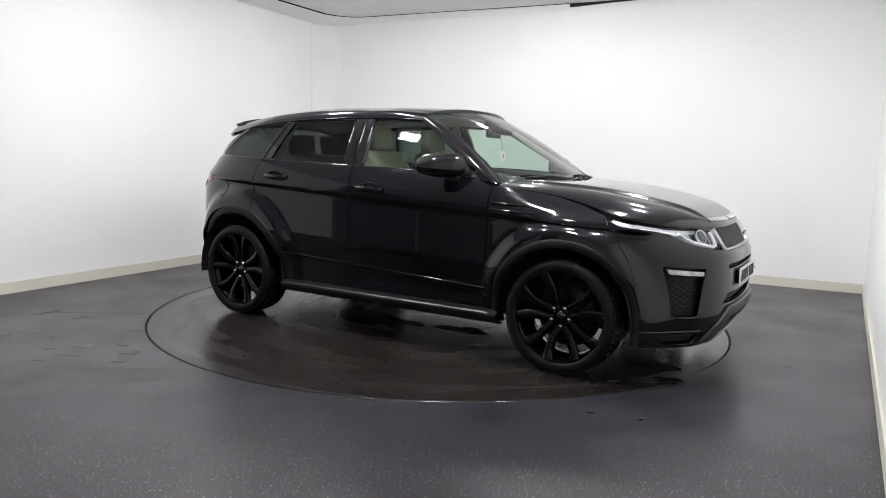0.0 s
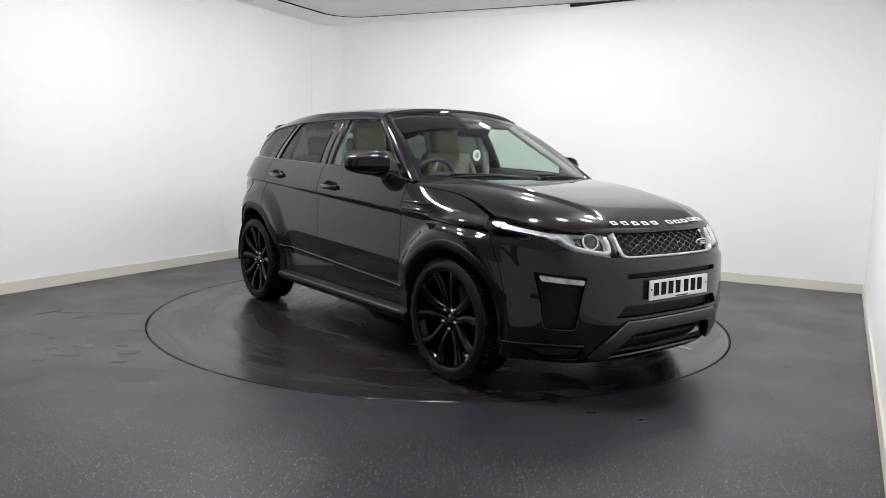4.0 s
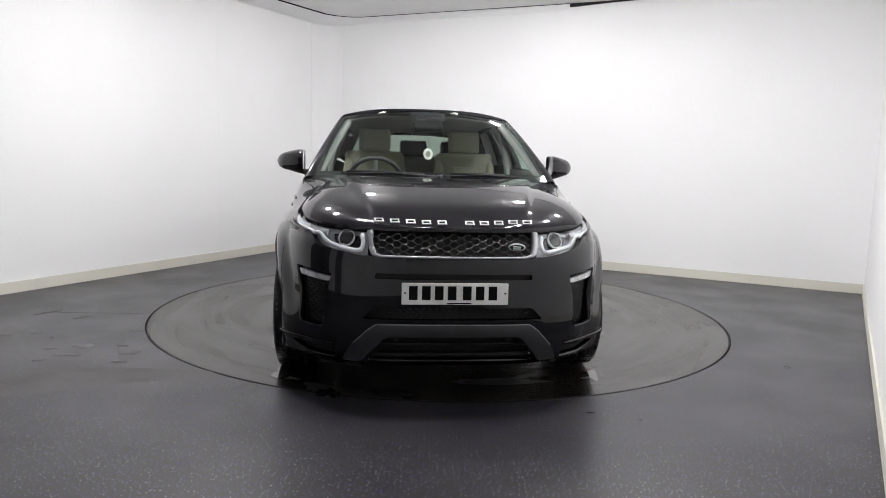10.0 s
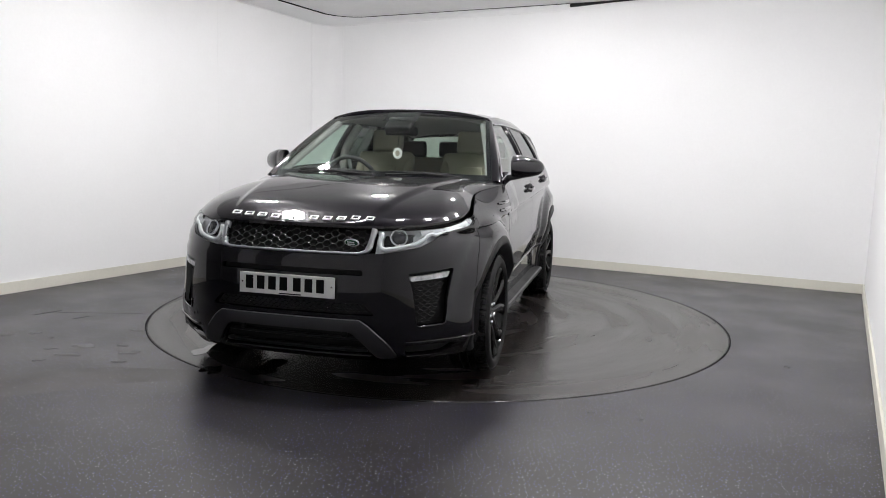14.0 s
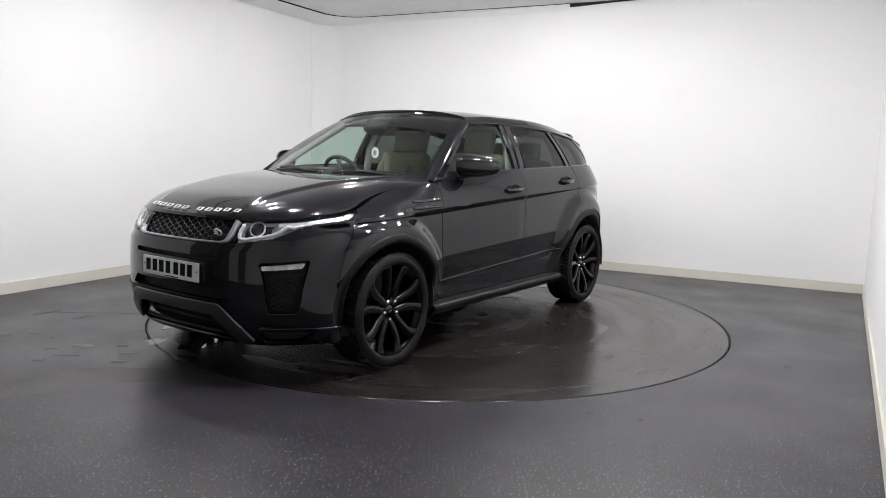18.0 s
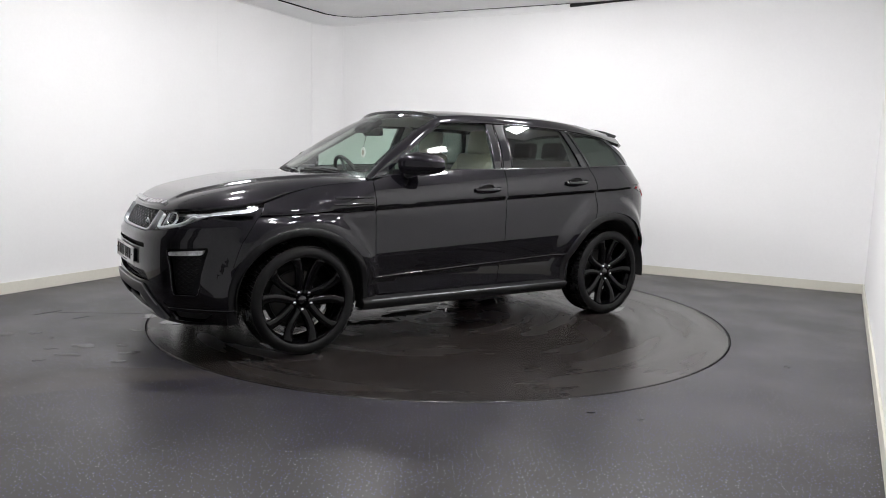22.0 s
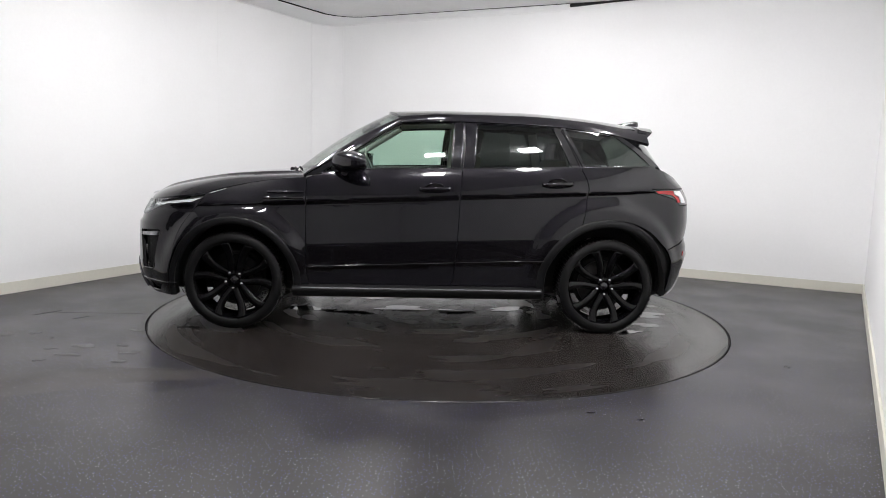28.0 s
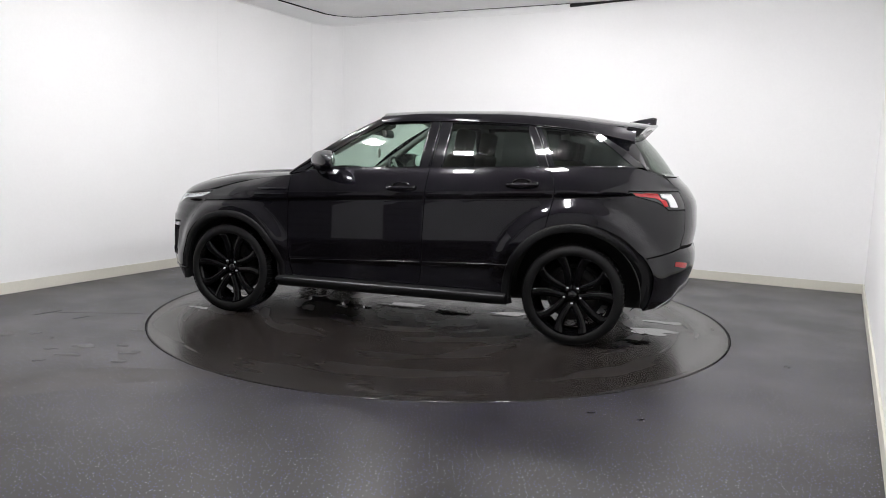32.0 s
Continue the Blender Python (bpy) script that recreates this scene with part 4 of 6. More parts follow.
def arch_trim(s, wx, a0, a1):
    ar, cr = (ARCH_F, CLAD_F) if wx > 0 else (ARCH_B, CLAD_B)
    rows = []
    n = 40
    for i in range(n + 1):
        a = radians(a0 + (a1 - a0) * i / n)
        row = []
        for r, out in ((cr + 0.004, -0.012), (cr, 0.004), (cr - 0.010, 0.009), (ar + 0.012, 0.013), (ar, 0.006), (ar, -0.05)):
            x, z = wx + r * math.cos(a), HUB_Z + r * math.sin(a)
            xx, zz = wx + (cr + 0.02) * math.cos(a), HUB_Z + (cr + 0.02) * math.sin(a)
            q = qx(xx)
            p = body(q, max(0.26, zz))
            row.append(Vector((x, s * (p.y + out), z)))
        rows.append(row)
    vf = loft(rows)
    part("wheel_arch_trim", vf if s < 0 else flipped(vf), SATIN, CAR, "satin black wheel arch trim")
    # liner inside the arch
    rows = []
    for i in range(25):
        a = radians(-7 + 194 * i / 24)
        rows.append([Vector((wx + (ar + 0.004) * math.cos(a), s * y, HUB_Z + (ar + 0.004) * math.sin(a))) for y in (0.90, 0.75, 0.62)])
    vs, fs = loft(rows)
    n0 = len(vs)
    vs.append(Vector((wx, s * 0.62, HUB_Z)))
    fs += [(n0, 3 * i + 2, 3 * i + 5) for i in range(24)]
    part("wheel_arch_liner", (vs, fs), DARK, CAR, "black wheel arch liner")


def sill(s):
    rows = []
    prof = ((0.840, 0.325), (0.872, 0.318), (0.912, 0.308), (0.925, 0.298), (0.922, 0.278), (0.895, 0.245), (0.86, 0.232), (0.80, 0.235))
    for i in range(31):
        x = 0.92 - 1.79 * i / 30
        rows.append([Vector((x, s * y, z)) for y, z in prof])
    vf = loft(rows)
    ob = part("side_sill", vf if s > 0 else flipped(vf), SATIN, CAR, "satin black sill cladding")
    rows = [[Vector((0.86 - 1.72 * i / 20, s * 0.913, 0.3105)), Vector((0.86 - 1.72 * i / 20, s * 0.922, 0.303))] for i in range(21)]
    part("sill_tread", loft(rows) if s > 0 else flipped(loft(rows)), SKID, ob, "grey metal edge of the sill")


def windows(s, df, dr):
    front = [(0.735, 1.118), (0.55, 1.245), (0.38, 1.362), (0.24, 1.448), (0.165, 1.486), (0.0, 1.499), (-0.22, 1.503), (-0.205, 1.40), (-0.19, belt_z(-0.19) + 0.004)] + [(x, belt_z(x) + 0.004) for x in (0.0, 0.2, 0.4, 0.6)]
    rear = [(-0.365, belt_z(-0.365) + 0.004), (-0.385, 1.40), (-0.39, 1.498), (-0.6, 1.496), (-0.93, 1.484), (-0.965, 1.44), (-1.005, 1.35), (-1.04, 1.25), (-1.048, belt_z(-1.05) + 0.004), (-0.85, belt_z(-0.85) + 0.004), (-0.6, belt_z(-0.6) + 0.004)]
    quarter = [(-1.165, belt_z(-1.165) + 0.004), (-1.13, 1.28), (-1.075, 1.40), (-1.03, 1.472), (-1.2, 1.456), (-1.40, 1.43), (-1.54, 1.33), (-1.675, belt_z(-1.675) + 0.004), (-1.45, belt_z(-1.45) + 0.004)]
    p = part("window_pane", cabin_panel(front, s, step=0.05, off=-0.004, turn=False), GLASS_SIDE, df, "green-tinted front door window")
    p.visible_shadow = False
    part("window_pane", cabin_panel(rear, s, step=0.05, off=-0.004, turn=False), GLASS_DARK, dr, "dark tinted rear door window")
    part("quarter_window", cabin_panel(quarter, s, step=0.05, off=-0.004, turn=False), GLASS_DARK, CAR, "dark tinted rear quarter window")
    # surrounds: gloss pillars and frames
    zt = lambda x: glass_top(x) + 0.002
    fr = [(0.84, 1.096), (0.62, 1.225), (0.38, 1.386), (0.25, 1.463), (0.175, 1.492)] + [(x, zt(x)) for x in (0.05, -0.1, -0.295)] + [(-0.285, 1.35), (-0.275, belt_z(-0.275) + 0.002)] + [(x, belt_z(x) + 0.001) for x in (-0.1, 0.1, 0.3, 0.5, 0.7)]
    rr = [(-0.28, belt_z(-0.28) + 0.001), (-0.30, 1.35), (-0.30, zt(-0.30)), (-0.6, zt(-0.6)), (-0.95, zt(-0.95)), (-0.99, 1.475), (-1.04, 1.385), (-1.09, 1.27), (-1.12, belt_z(-1.12) + 0.001), (-0.85, belt_z(-0.85) + 0.001), (-0.55, belt_z(-0.55) + 0.001)]
    qq = [(-1.125, belt_z(-1.125) + 0.001), (-1.095, 1.27), (-1.045, 1.385), (-0.995, 1.478), (-1.2, zt(-1.2)), (-1.44, zt(-1.44)), (-1.60, 1.33), (-1.752, 1.216), (-1.5, belt_z(-1.5) + 0.001)]
    part("window_frame", cabin_panel(fr, s, step=0.05, holes=[flip_if(front, s)], depth=0.02), GLOSSBLACK, df, "gloss black window frame")
    part("window_frame", cabin_panel(rr, s, step=0.05, holes=[flip_if(rear, s)], depth=0.02), GLOSSBLACK, dr, "gloss black window frame")
    part("quarter_frame", cabin_panel(qq, s, step=0.05, holes=[flip_if(quarter, s)], depth=0.02), GLOSSBLACK, CAR, "gloss black quarter window surround")
    # thin gloss beads added on the window posts and roof side to catch glints
    for owner, x0, x1, z1 in ((df, -0.196, -0.222, 1.50), (df, -0.262, -0.292, 1.50), (dr, -0.358, -0.386, 1.495), (dr, -1.058, -0.945, 1.478), (dr, -1.142, -1.012, 1.474)):
        z0 = belt_z(x0) + 0.008
        path = []
        for i in range(9):
            k = i / 8
            x, z = x0 + (x1 - x0) * k, z0 + (z1 - z0) * k
            path.append(Vector((x, s * (cabin(x, z) + 0.002), z)))
        part("post_bead", tube(path, 0.0042, 8), GLOSSBLACK, owner, "gloss black bead added on the window post to catch glints")
    path = [Vector((x, s * (cabin(x, glass_top(x)) + 0.002), glass_top(x) + 0.004)) for x in [0.17 - 1.6 * i / 40 for i in range(41)]]
    part("roof_glint_bead", tube(path, 0.005, 8), GLOSSBLACK, CAR, "gloss black bead added along the roof side to catch glints")
    # waist seal
    rows = []
    for i in range(41):
        x = 0.80 - 2.5 * i / 40
        z = belt_z(x)
        y = cabin(x, z)
        rows.append([Vector((x, s * (y + 0.006), z - 0.006)), Vector((x, s * (y + 0.009), z)), Vector((x, s * (y + 0.004), z + 0.006)), Vector((x, s * (y - 0.004), z + 0.006))])
    part("waist_seal", loft(rows) if s > 0 else flipped(loft(rows)), GLOSSBLACK, CAR, "black rubber waist seal")


def flip_if(poly, s):
    return [(-x, z) for x, z in poly] if s > 0 else poly


def mirror(s, door):
    """Door mirror: a housing with a flat back face, rounded to the front, on a short foot."""
    rows = []
    for i in range(17):
        k = i / 16
        y = 0.862 + 0.196 * k
        end = math.sqrt(max(0.0, 1 - max(0.0, (k - 0.72) / 0.28) ** 2.2))
        start = 0.90 + 0.10 * min(1.0, k * 5)
        top = 1.282 - 0.020 * k - 0.028 * k * k
        low = 1.116 + 0.034 * k ** 1.6
        cz, hz = (top + low) / 2, (top - low) / 2 * start * (0.25 + 0.75 * end)
        back, front = 0.455 - 0.070 * k, 0.650 - 0.19 * k ** 1.3
        cx = back + 0.4 * (front - back)
        row = []
        for j in range(28):
            a = 2 * math.pi * j / 28
            ca, sa = math.cos(a), math.sin(a)
            rx, e = (front - cx, 0.85) if ca > 0 else (cx - back, 0.42)
            row.append(Vector((cx + rx * (0.35 + 0.65 * end) * math.copysign(abs(ca) ** e, ca), s * y, cz + hz * math.copysign(abs(sa) ** (0.8 if ca > 0 else 0.5), sa))))
        rows.append(row)
    vs, fs = loft(rows, True)
    fs += [tuple(range(28)), tuple(range(len(vs) - 28, len(vs)))]
    if s > 0:
        fs = [tuple(reversed(f)) for f in fs]
    shell = part("door_mirror", (vs, fs), PAINT, door, "gloss black door mirror housing")
    part("mirror_glass", blob(0.006, 0.15, 0.115, pose(0.424, s * 0.945, 1.205, 0, 0, s * 18)), MIRROR, shell, "mirror glass")
    part("mirror_foot", tube([(0.53, s * 0.95, 1.142), (0.545, s * 0.90, 1.132), (0.56, s * 0.85, 1.122), (0.57, s * 0.80, 1.115)], [0.014, 0.018, 0.020, 0.026], 12), SATIN, shell, "black mirror foot")
    part("mirror_base", rbox(0.15, 0.02, 0.06, 0.008, 2, pose(0.585, s * 0.812, 1.13)), SATIN, shell)


def lamp_poly():
    up = [(qx(x), bonnet_edge(x) - 0.006) for x in (1.60, 1.70, 1.80)] + [(qf(y), bonnet_edge(body(qf(y), 0.9).x) - 0.006) for y in (0.72, 0.60, 0.52, 0.458)]
    lowr = [(qf(0.452), 0.772), (qf(0.50), 0.770), (qf(0.58), 0.783), (qf(0.66), 0.800), (qf(0.73), 0.836), (qf(0.795), 0.872), (qx(1.68), 0.892), (qx(1.605), 0.924)]
    return list(reversed(up)) + list(reversed(lowr))


def headlight(s):
    poly = lamp_poly()
    poly = poly if s > 0 else mirror_q(poly)
    lens = part("headlight", panel(rounded(poly, 0.012, 3), body, step=0.03, gap=0.003, off=0.001, turn=False), LAMP_LENS, CAR, "slim clear headlight with a pale light guide")
    part("housing", panel(poly, body, step=0.03, gap=-0.004, off=-0.045, turn=False), LAMP_BODY, lens, "dark chrome lamp housing")
    g = lambda q: q if s > 0 else -q
    dark = [(g(qf(y)), z) for y, z in ((0.49, 0.865), (0.49, 0.806), (0.58, 0.815), (0.64, 0.835), (0.64, 0.872), (0.58, 0.872))]
    part("bezel", panel(rounded(dark, 0.008, 2), body, step=0.03, off=-0.036, turn=False), GLOSSBLACK, lens, "dark bezel round the projector")
    # J-shaped light guide
    path = [(qf(0.474), 0.868), (qf(0.470), 0.81), (qf(0.476), 0.795), (qf(0.50), 0.788), (qf(0.58), 0.800), (qf(0.64), 0.815), (qf(0.70), 0.845), (qf(0.75), 0.868), (qx(1.74), 0.893)]
    pts = []
    for (q0, z0), (q1, z1) in zip(path, path[1:]):
        for k in range(4):
            q, z = q0 + (q1 - q0) * k / 4, z0 + (z1 - z0) * k / 4
            pts.append(body(g(q), z) - normal_of(body, g(q), z) * 0.016)
    part("light_guide", tube(pts, [0.0105] * (len(pts) - 8) + [0.010, 0.0095, 0.009, 0.008, 0.007, 0.006, 0.005, 0.004], 10), LAMP_WHITE, lens, "pale J-shaped running light")
    q, z = g(qf(0.556)), 0.850
    n = normal_of(body, q, z)
    c = body(q, z) - n * 0.03
    m = Matrix.Translation(c) @ Vector((1, 0, 0)).rotation_difference(n).to_matrix().to_4x4()
    prof = [(0.0, 0.012), (0.02, 0.010), (0.032, 0.003), (0.036, -0.005)]
    vs = [m @ Vector((y, r * math.cos(a), r * math.sin(a))) for a in [2 * math.pi * i / 24 for i in range(25)] for r, y in prof]
    fs = [(i * 4 + j, i * 4 + j + 1, (i + 1) * 4 + j + 1, (i + 1) * 4 + j) for i in range(24) for j in range(3)]
    part("projector", (vs, fs), GLOSSBLACK, lens, "round projector lens")
    ringv = [m @ Vector((0.004 + dy, r * math.cos(a), r * math.sin(a))) for a in [2 * math.pi * i / 24 for i in range(25)] for r, dy in ((0.037, -0.004), (0.039, 0.007), (0.043, 0.007), (0.046, -0.004))]
    part("projector_ring", (ringv, fs), CHROME, lens, "chrome projector ring")
    # bright wedge of stepped reflectors that runs back along the wing
    edge = lambda q, d: bonnet_edge(body(q, 0.9).x) - d
    ups = [qf(0.665), qf(0.72), qf(0.775), qx(1.76), qx(1.69), qx(1.635)]
    lows = [0.842, 0.852, 0.874, 0.886, 0.900, 0.914]
    for k in range(5):
        q0, q1 = ups[k], ups[k + 1] - 0.006
        cell = [(q0, edge(q0, 0.020)), (q0, lows[k]), (q1, lows[k + 1]), (q1, edge(q1, 0.020))]
        cell = cell if s > 0 else mirror_q(cell)
        part("reflector_cell", panel(cell, body, step=0.02, off=-0.016 - 0.004 * (k % 2), depth=0.012), LAMP_BODY, lens, "bright stepped reflector cell")


def honeycomb_row(y0, y1, z0, amp, pitch, phase, r, depth, sign=1):
    """One zigzag strand of an elongated honeycomb, laid along the skin."""
    pts = []
    n = int((y1 - y0) / (pitch / 8))
    for i in range(n + 1):
        y = y0 + (y1 - y0) * i / n
        w = ((y / pitch) + (0.5 if phase else 0.0)) % 1.0
        tri = abs(2 * w - 1) * 2 - 1
        z = z0 + amp * max(-1.0, min(1.0, tri * 2.4))
        q = qf(y) * sign
        pts.append(body(q, z) - normal_of(body, q, z) * depth)
    return [tube(pts, r, 5)]


def fog_poly():
    return rounded([(qf(0.612), 0.668), (qf(0.636), 0.58), (qf(0.655), 0.394), (qf(0.768), 0.398), (qf(0.782), 0.52), (qf(0.806), 0.685)], 0.02, 4)


def fog_lamp(s):
    g = (lambda p: p) if s > 0 else mirror_q
    bar = [(qf(0.624), 0.650), (qf(0.629), 0.627), (qf(0.782), 0.640), (qf(0.792), 0.668)]
    lamp = part("fog_lamp", panel(g(rounded(bar, 0.008, 3)), body, step=0.02, off=-0.004, depth=0.03), FOG_LENS, CAR, "slim horizontal fog lamp")
    well = part("fog_lamp_surround", panel(g(fog_poly()), body, step=0.03, gap=-0.03, off=-0.045, turn=False), SATIN, lamp, "black recessed bumper vent")
    outline = fog_poly() if s > 0 else mirror_q(fog_poly())
    low = sorted([(q, z) for q, z in dense(outline, 0.012) if z < 0.45], key=lambda c: c[0] * 1.0)
    low = [c for c in low if c[1] < 0.41 or abs(c[0]) > abs(qf(0.62))]
    pts = [body(q, z) + normal_of(body, q, z) * 0.001 for q, z in low]
    part("vent_rim", tube(pts, 0.0045, 8), GLOSSBLACK, lamp, "gloss black rim of the bumper vent")
    # honeycomb strips in the recess
    items = []
    for r in range(15):
        z = 0.412 + 0.0152 * r
        items += honeycomb_row(0.650, 0.74 + 0.05 * (z - 0.43) / 0.2, z, 0.004, 0.034, r % 2, 0.0018, 0.032, s)
    part("honeycomb", join(*items), GRILLE, well, "black honeycomb insert")


def nose():
    """Front bumper with grille, plate and skid plate."""
    arch = [(WHEEL_X + CLAD_F * math.cos(radians(a)), HUB_Z + CLAD_F * math.sin(radians(a))) for a in np.linspace(-12, 28, 8)]
    lamp_low = [(qx(1.605), 0.924), (qx(1.68), 0.890), (qf(0.795), 0.870), (qf(0.73), 0.833), (qf(0.66), 0.797), (qf(0.58), 0.780), (qf(0.50), 0.767), (qf(0.452), 0.762), (qf(0.440), 0.765)]
    half = [(qf(0.0), 0.202), (qf(0.3), 0.202), (qf(0.6), 0.206), (qf(0.75), 0.215), (qx(1.785), 0.228)]
    half += side(arch) + side([(1.752, 0.575), (1.725, 0.66), (1.675, 0.78), (1.61, 0.90)]) + lamp_low
    half += [(qf(0.36), 0.752), (0.0, 0.750)]
    left = half
    poly = left + [(-q, z) for q, z in reversed(left)]
    # left runs from the middle below to the middle above; its mirror image closes the loop
    fogs = [fog_poly(), mirror_q(fog_poly())]
    slot = rounded([(qf(-0.40), 0.655), (qf(0.40), 0.655), (qf(0.395), 0.682), (qf(-0.395), 0.682)], 0.01, 3)
    mesh_hole = rounded([(qf(-0.46), 0.455), (qf(0.46), 0.455), (qf(0.40), 0.515), (qf(-0.40), 0.515)], 0.015, 3)
    low_hole = rounded([(qf(-0.44), 0.228), (qf(0.44), 0.228), (qf(0.35), 0.368), (qf(-0.35), 0.368)], 0.02, 3)
    corner = rounded([(qf(0.60), 0.226), (qf(0.755), 0.232), (qf(0.80), 0.292), (qf(0.595), 0.294)], 0.015, 3)
    ob = part("front_bumper", panel(poly, body, holes=[*fogs, slot, mesh_hole, low_hole, corner, mirror_q(corner)], step=0.028, depth=0.03), PAINT, CAR, "gloss black front bumper")
    part("bumper_slot", panel(slot, body, gap=-0.004, step=0.04, off=-0.028, turn=False), DARK, ob, "black slot above the plate")
    back = part("lower_grille", panel(mesh_hole, body, gap=-0.006, step=0.04, off=-0.05, turn=False), DARK, ob, "black lower mesh grille")
    items = []
    for r in range(4):
        items += honeycomb_row(-0.44 + 0.012 * r, 0.44 - 0.012 * r, 0.464 + 0.0145 * r, 0.004, 0.034, r % 2, 0.0018, 0.040)
    part("honeycomb", join(*items), GLOSSBLACK, back, "black honeycomb insert")
    low = part("lower_intake", panel(low_hole, body, gap=-0.03, step=0.04, off=-0.06, turn=False), DARK, ob, "black lower air intake")
    for z, r, d in ((0.305, 0.010, 0.04), (0.252, 0.012, 0.02)):
        pts = [body(qf(y), z) - normal_of(body, qf(y), z) * d for y in np.linspace(-0.41, 0.41, 33)]
        part("intake_blade", tube(pts, r, 10), SATIN, low, "gloss black intake blade")
    for sg in (1, -1):
        c = corner if sg > 0 else mirror_q(corner)
        part("corner_intake", panel(c, body, gap=-0.022, step=0.03, off=-0.034, turn=False), DARK, ob, "black corner intake")
        # lip that runs round the corner of the bumper
        pts = []
        for q in np.linspace(qf(0.60), qx(1.745), 26):
            z = 0.312 + 0.004 * smooth01(qf(0.60), qx(1.75), q)
            pts.append(body(sg * q, z) + normal_of(body, sg * q, z) * 0.002)
        part("bumper_lip", tube(pts, 0.007, 8), PAINT, ob, "moulded bumper lip")
    # skid plate: a bar with two splayed legs
    half_plate = [(qf(0.463), 0.232), (qf(0.562), 0.234), (qf(0.51), 0.318), (qf(0.43), 0.402), (qf(0.385), 0.434)]
    inner = [(qf(0.33), 0.374), (qf(0.365), 0.348)]
    outline = half_plate + mirror_q(half_plate) + mirror_q(inner) + inner
    part("skid_plate", panel(rounded(outline, 0.02, 4), body, step=0.025, off=0.016, depth=0.03), SKID, ob, "satin gunmetal skid plate")
    # bright bead added to draw the highlight along the plate's top edge
    edge = [(qf(0.51), 0.318), (qf(0.43), 0.402), (qf(0.385), 0.432), (qf(0.2), 0.434), (0.0, 0.434)]
    edge = edge + [(-q, z) for q, z in reversed(edge[:-1])]
    pts = []
    for (q0, z0), (q1, z1) in zip(edge, edge[1:]):
        for k in range(6):
            q, z = q0 + (q1 - q0) * k / 6, z0 + (z1 - z0) * k / 6
            pts.append(body(q, z) + normal_of(body, q, z) * 0.013)
    part("skid_highlight_bead", tube(pts, 0.0035, 8), STEEL_TRIM, ob, "bright bead that draws the highlight on the skid plate edge")
    for y in (-0.29, 0.29):
        p = body(qf(y), 0.345) - Vector((0.03, 0, 0))
        part("parking_sensor", blob(0.03, 0.034, 0.034, Matrix.Translation(p)), SATIN, ob, "round parking sensor")
    grille()
    number_plate()
    lettering()


def grille():
    hole = [(qf(-0.385), 0.752), (qf(0.385), 0.752), (qf(0.425), 0.79), (qf(0.445), 0.888), (qf(-0.445), 0.888), (qf(-0.425), 0.79)]
    back = part("grille", panel(hole, body, step=0.04, off=-0.055, turn=False), DARK, CAR, "black honeycomb grille in a silver surround")
    items = []
    for r in range(8):
        z0 = 0.770 + 0.0165 * r
        lim = 0.392 + 0.035 * (z0 - 0.76) / 0.12
        items += honeycomb_row(-lim, lim, z0, 0.0078, 0.074, r % 2, 0.0030, 0.022)
    part("honeycomb", join(*items), GRILLE, back, "gloss black honeycomb bars")
    # silver surround: foot bar and two uprights
    path = [(qf(0.438), 0.880), (qf(0.420), 0.80), (qf(0.405), 0.772), (qf(0.37), 0.762), (0.0, 0.760)]
    full = path + [(-q, z) for q, z in reversed(path[:-1])]
    rows = []
    dens = []
    for (a, b), (c, d) in zip(full, full[1:]):
        n = max(2, int(abs(c - a) / 0.03) + 2)
        dens += [(a + (c - a) * k / n, b + (d - b) * k / n) for k in range(n)]
    dens.append(full[-1])
    for i, (q, z) in enumerate(dens):
        q0, z0 = dens[max(0, i - 1)]
        q1, z1 = dens[min(len(dens) - 1, i + 1)]
        t = Vector((q1 - q0, z1 - z0)).normalized()
        upright = abs(t.y)
        w = 0.006 + 0.009 * upright
        o = Vector((-t.y, t.x))
        row = []
        for e, out in ((-1, -0.02), (-1, 0.000), (-0.6, 0.006), (0.6, 0.006), (1, 0.000), (1, -0.02)):
            qq, zz = q + o.x * w * e, z + o.y * w * e
            row.append(body(qq, zz) + normal_of(body, qq, zz) * out)
        rows.append(row)
    part("grille_surround", loft(rows), SILVER, back, "satin silver grille surround")
    p = body(qf(0.325), 0.812) - Vector((0.006, 0, 0))
    m = Matrix.Translation(p) @ Matrix.Rotation(radians(-9), 4, "Z") @ Matrix.Rotation(radians(16), 4, "Y")
    badge = part("badge", blob(0.016, 0.086, 0.042, m, power=2.0), SILVER, back, "small silver oval badge")
    part("badge_field", blob(0.012, 0.074, 0.032, m @ pose(0.004, 0, 0), power=2.0), BADGE_GREEN, badge, "dark green badge field")
    for k in (-1, 1):
        part("badge_bar", rbox(0.004, 0.04, 0.006, 0.001, 1, m @ pose(0.0105, 0.0, 0.005 * k)), SILVER, badge)


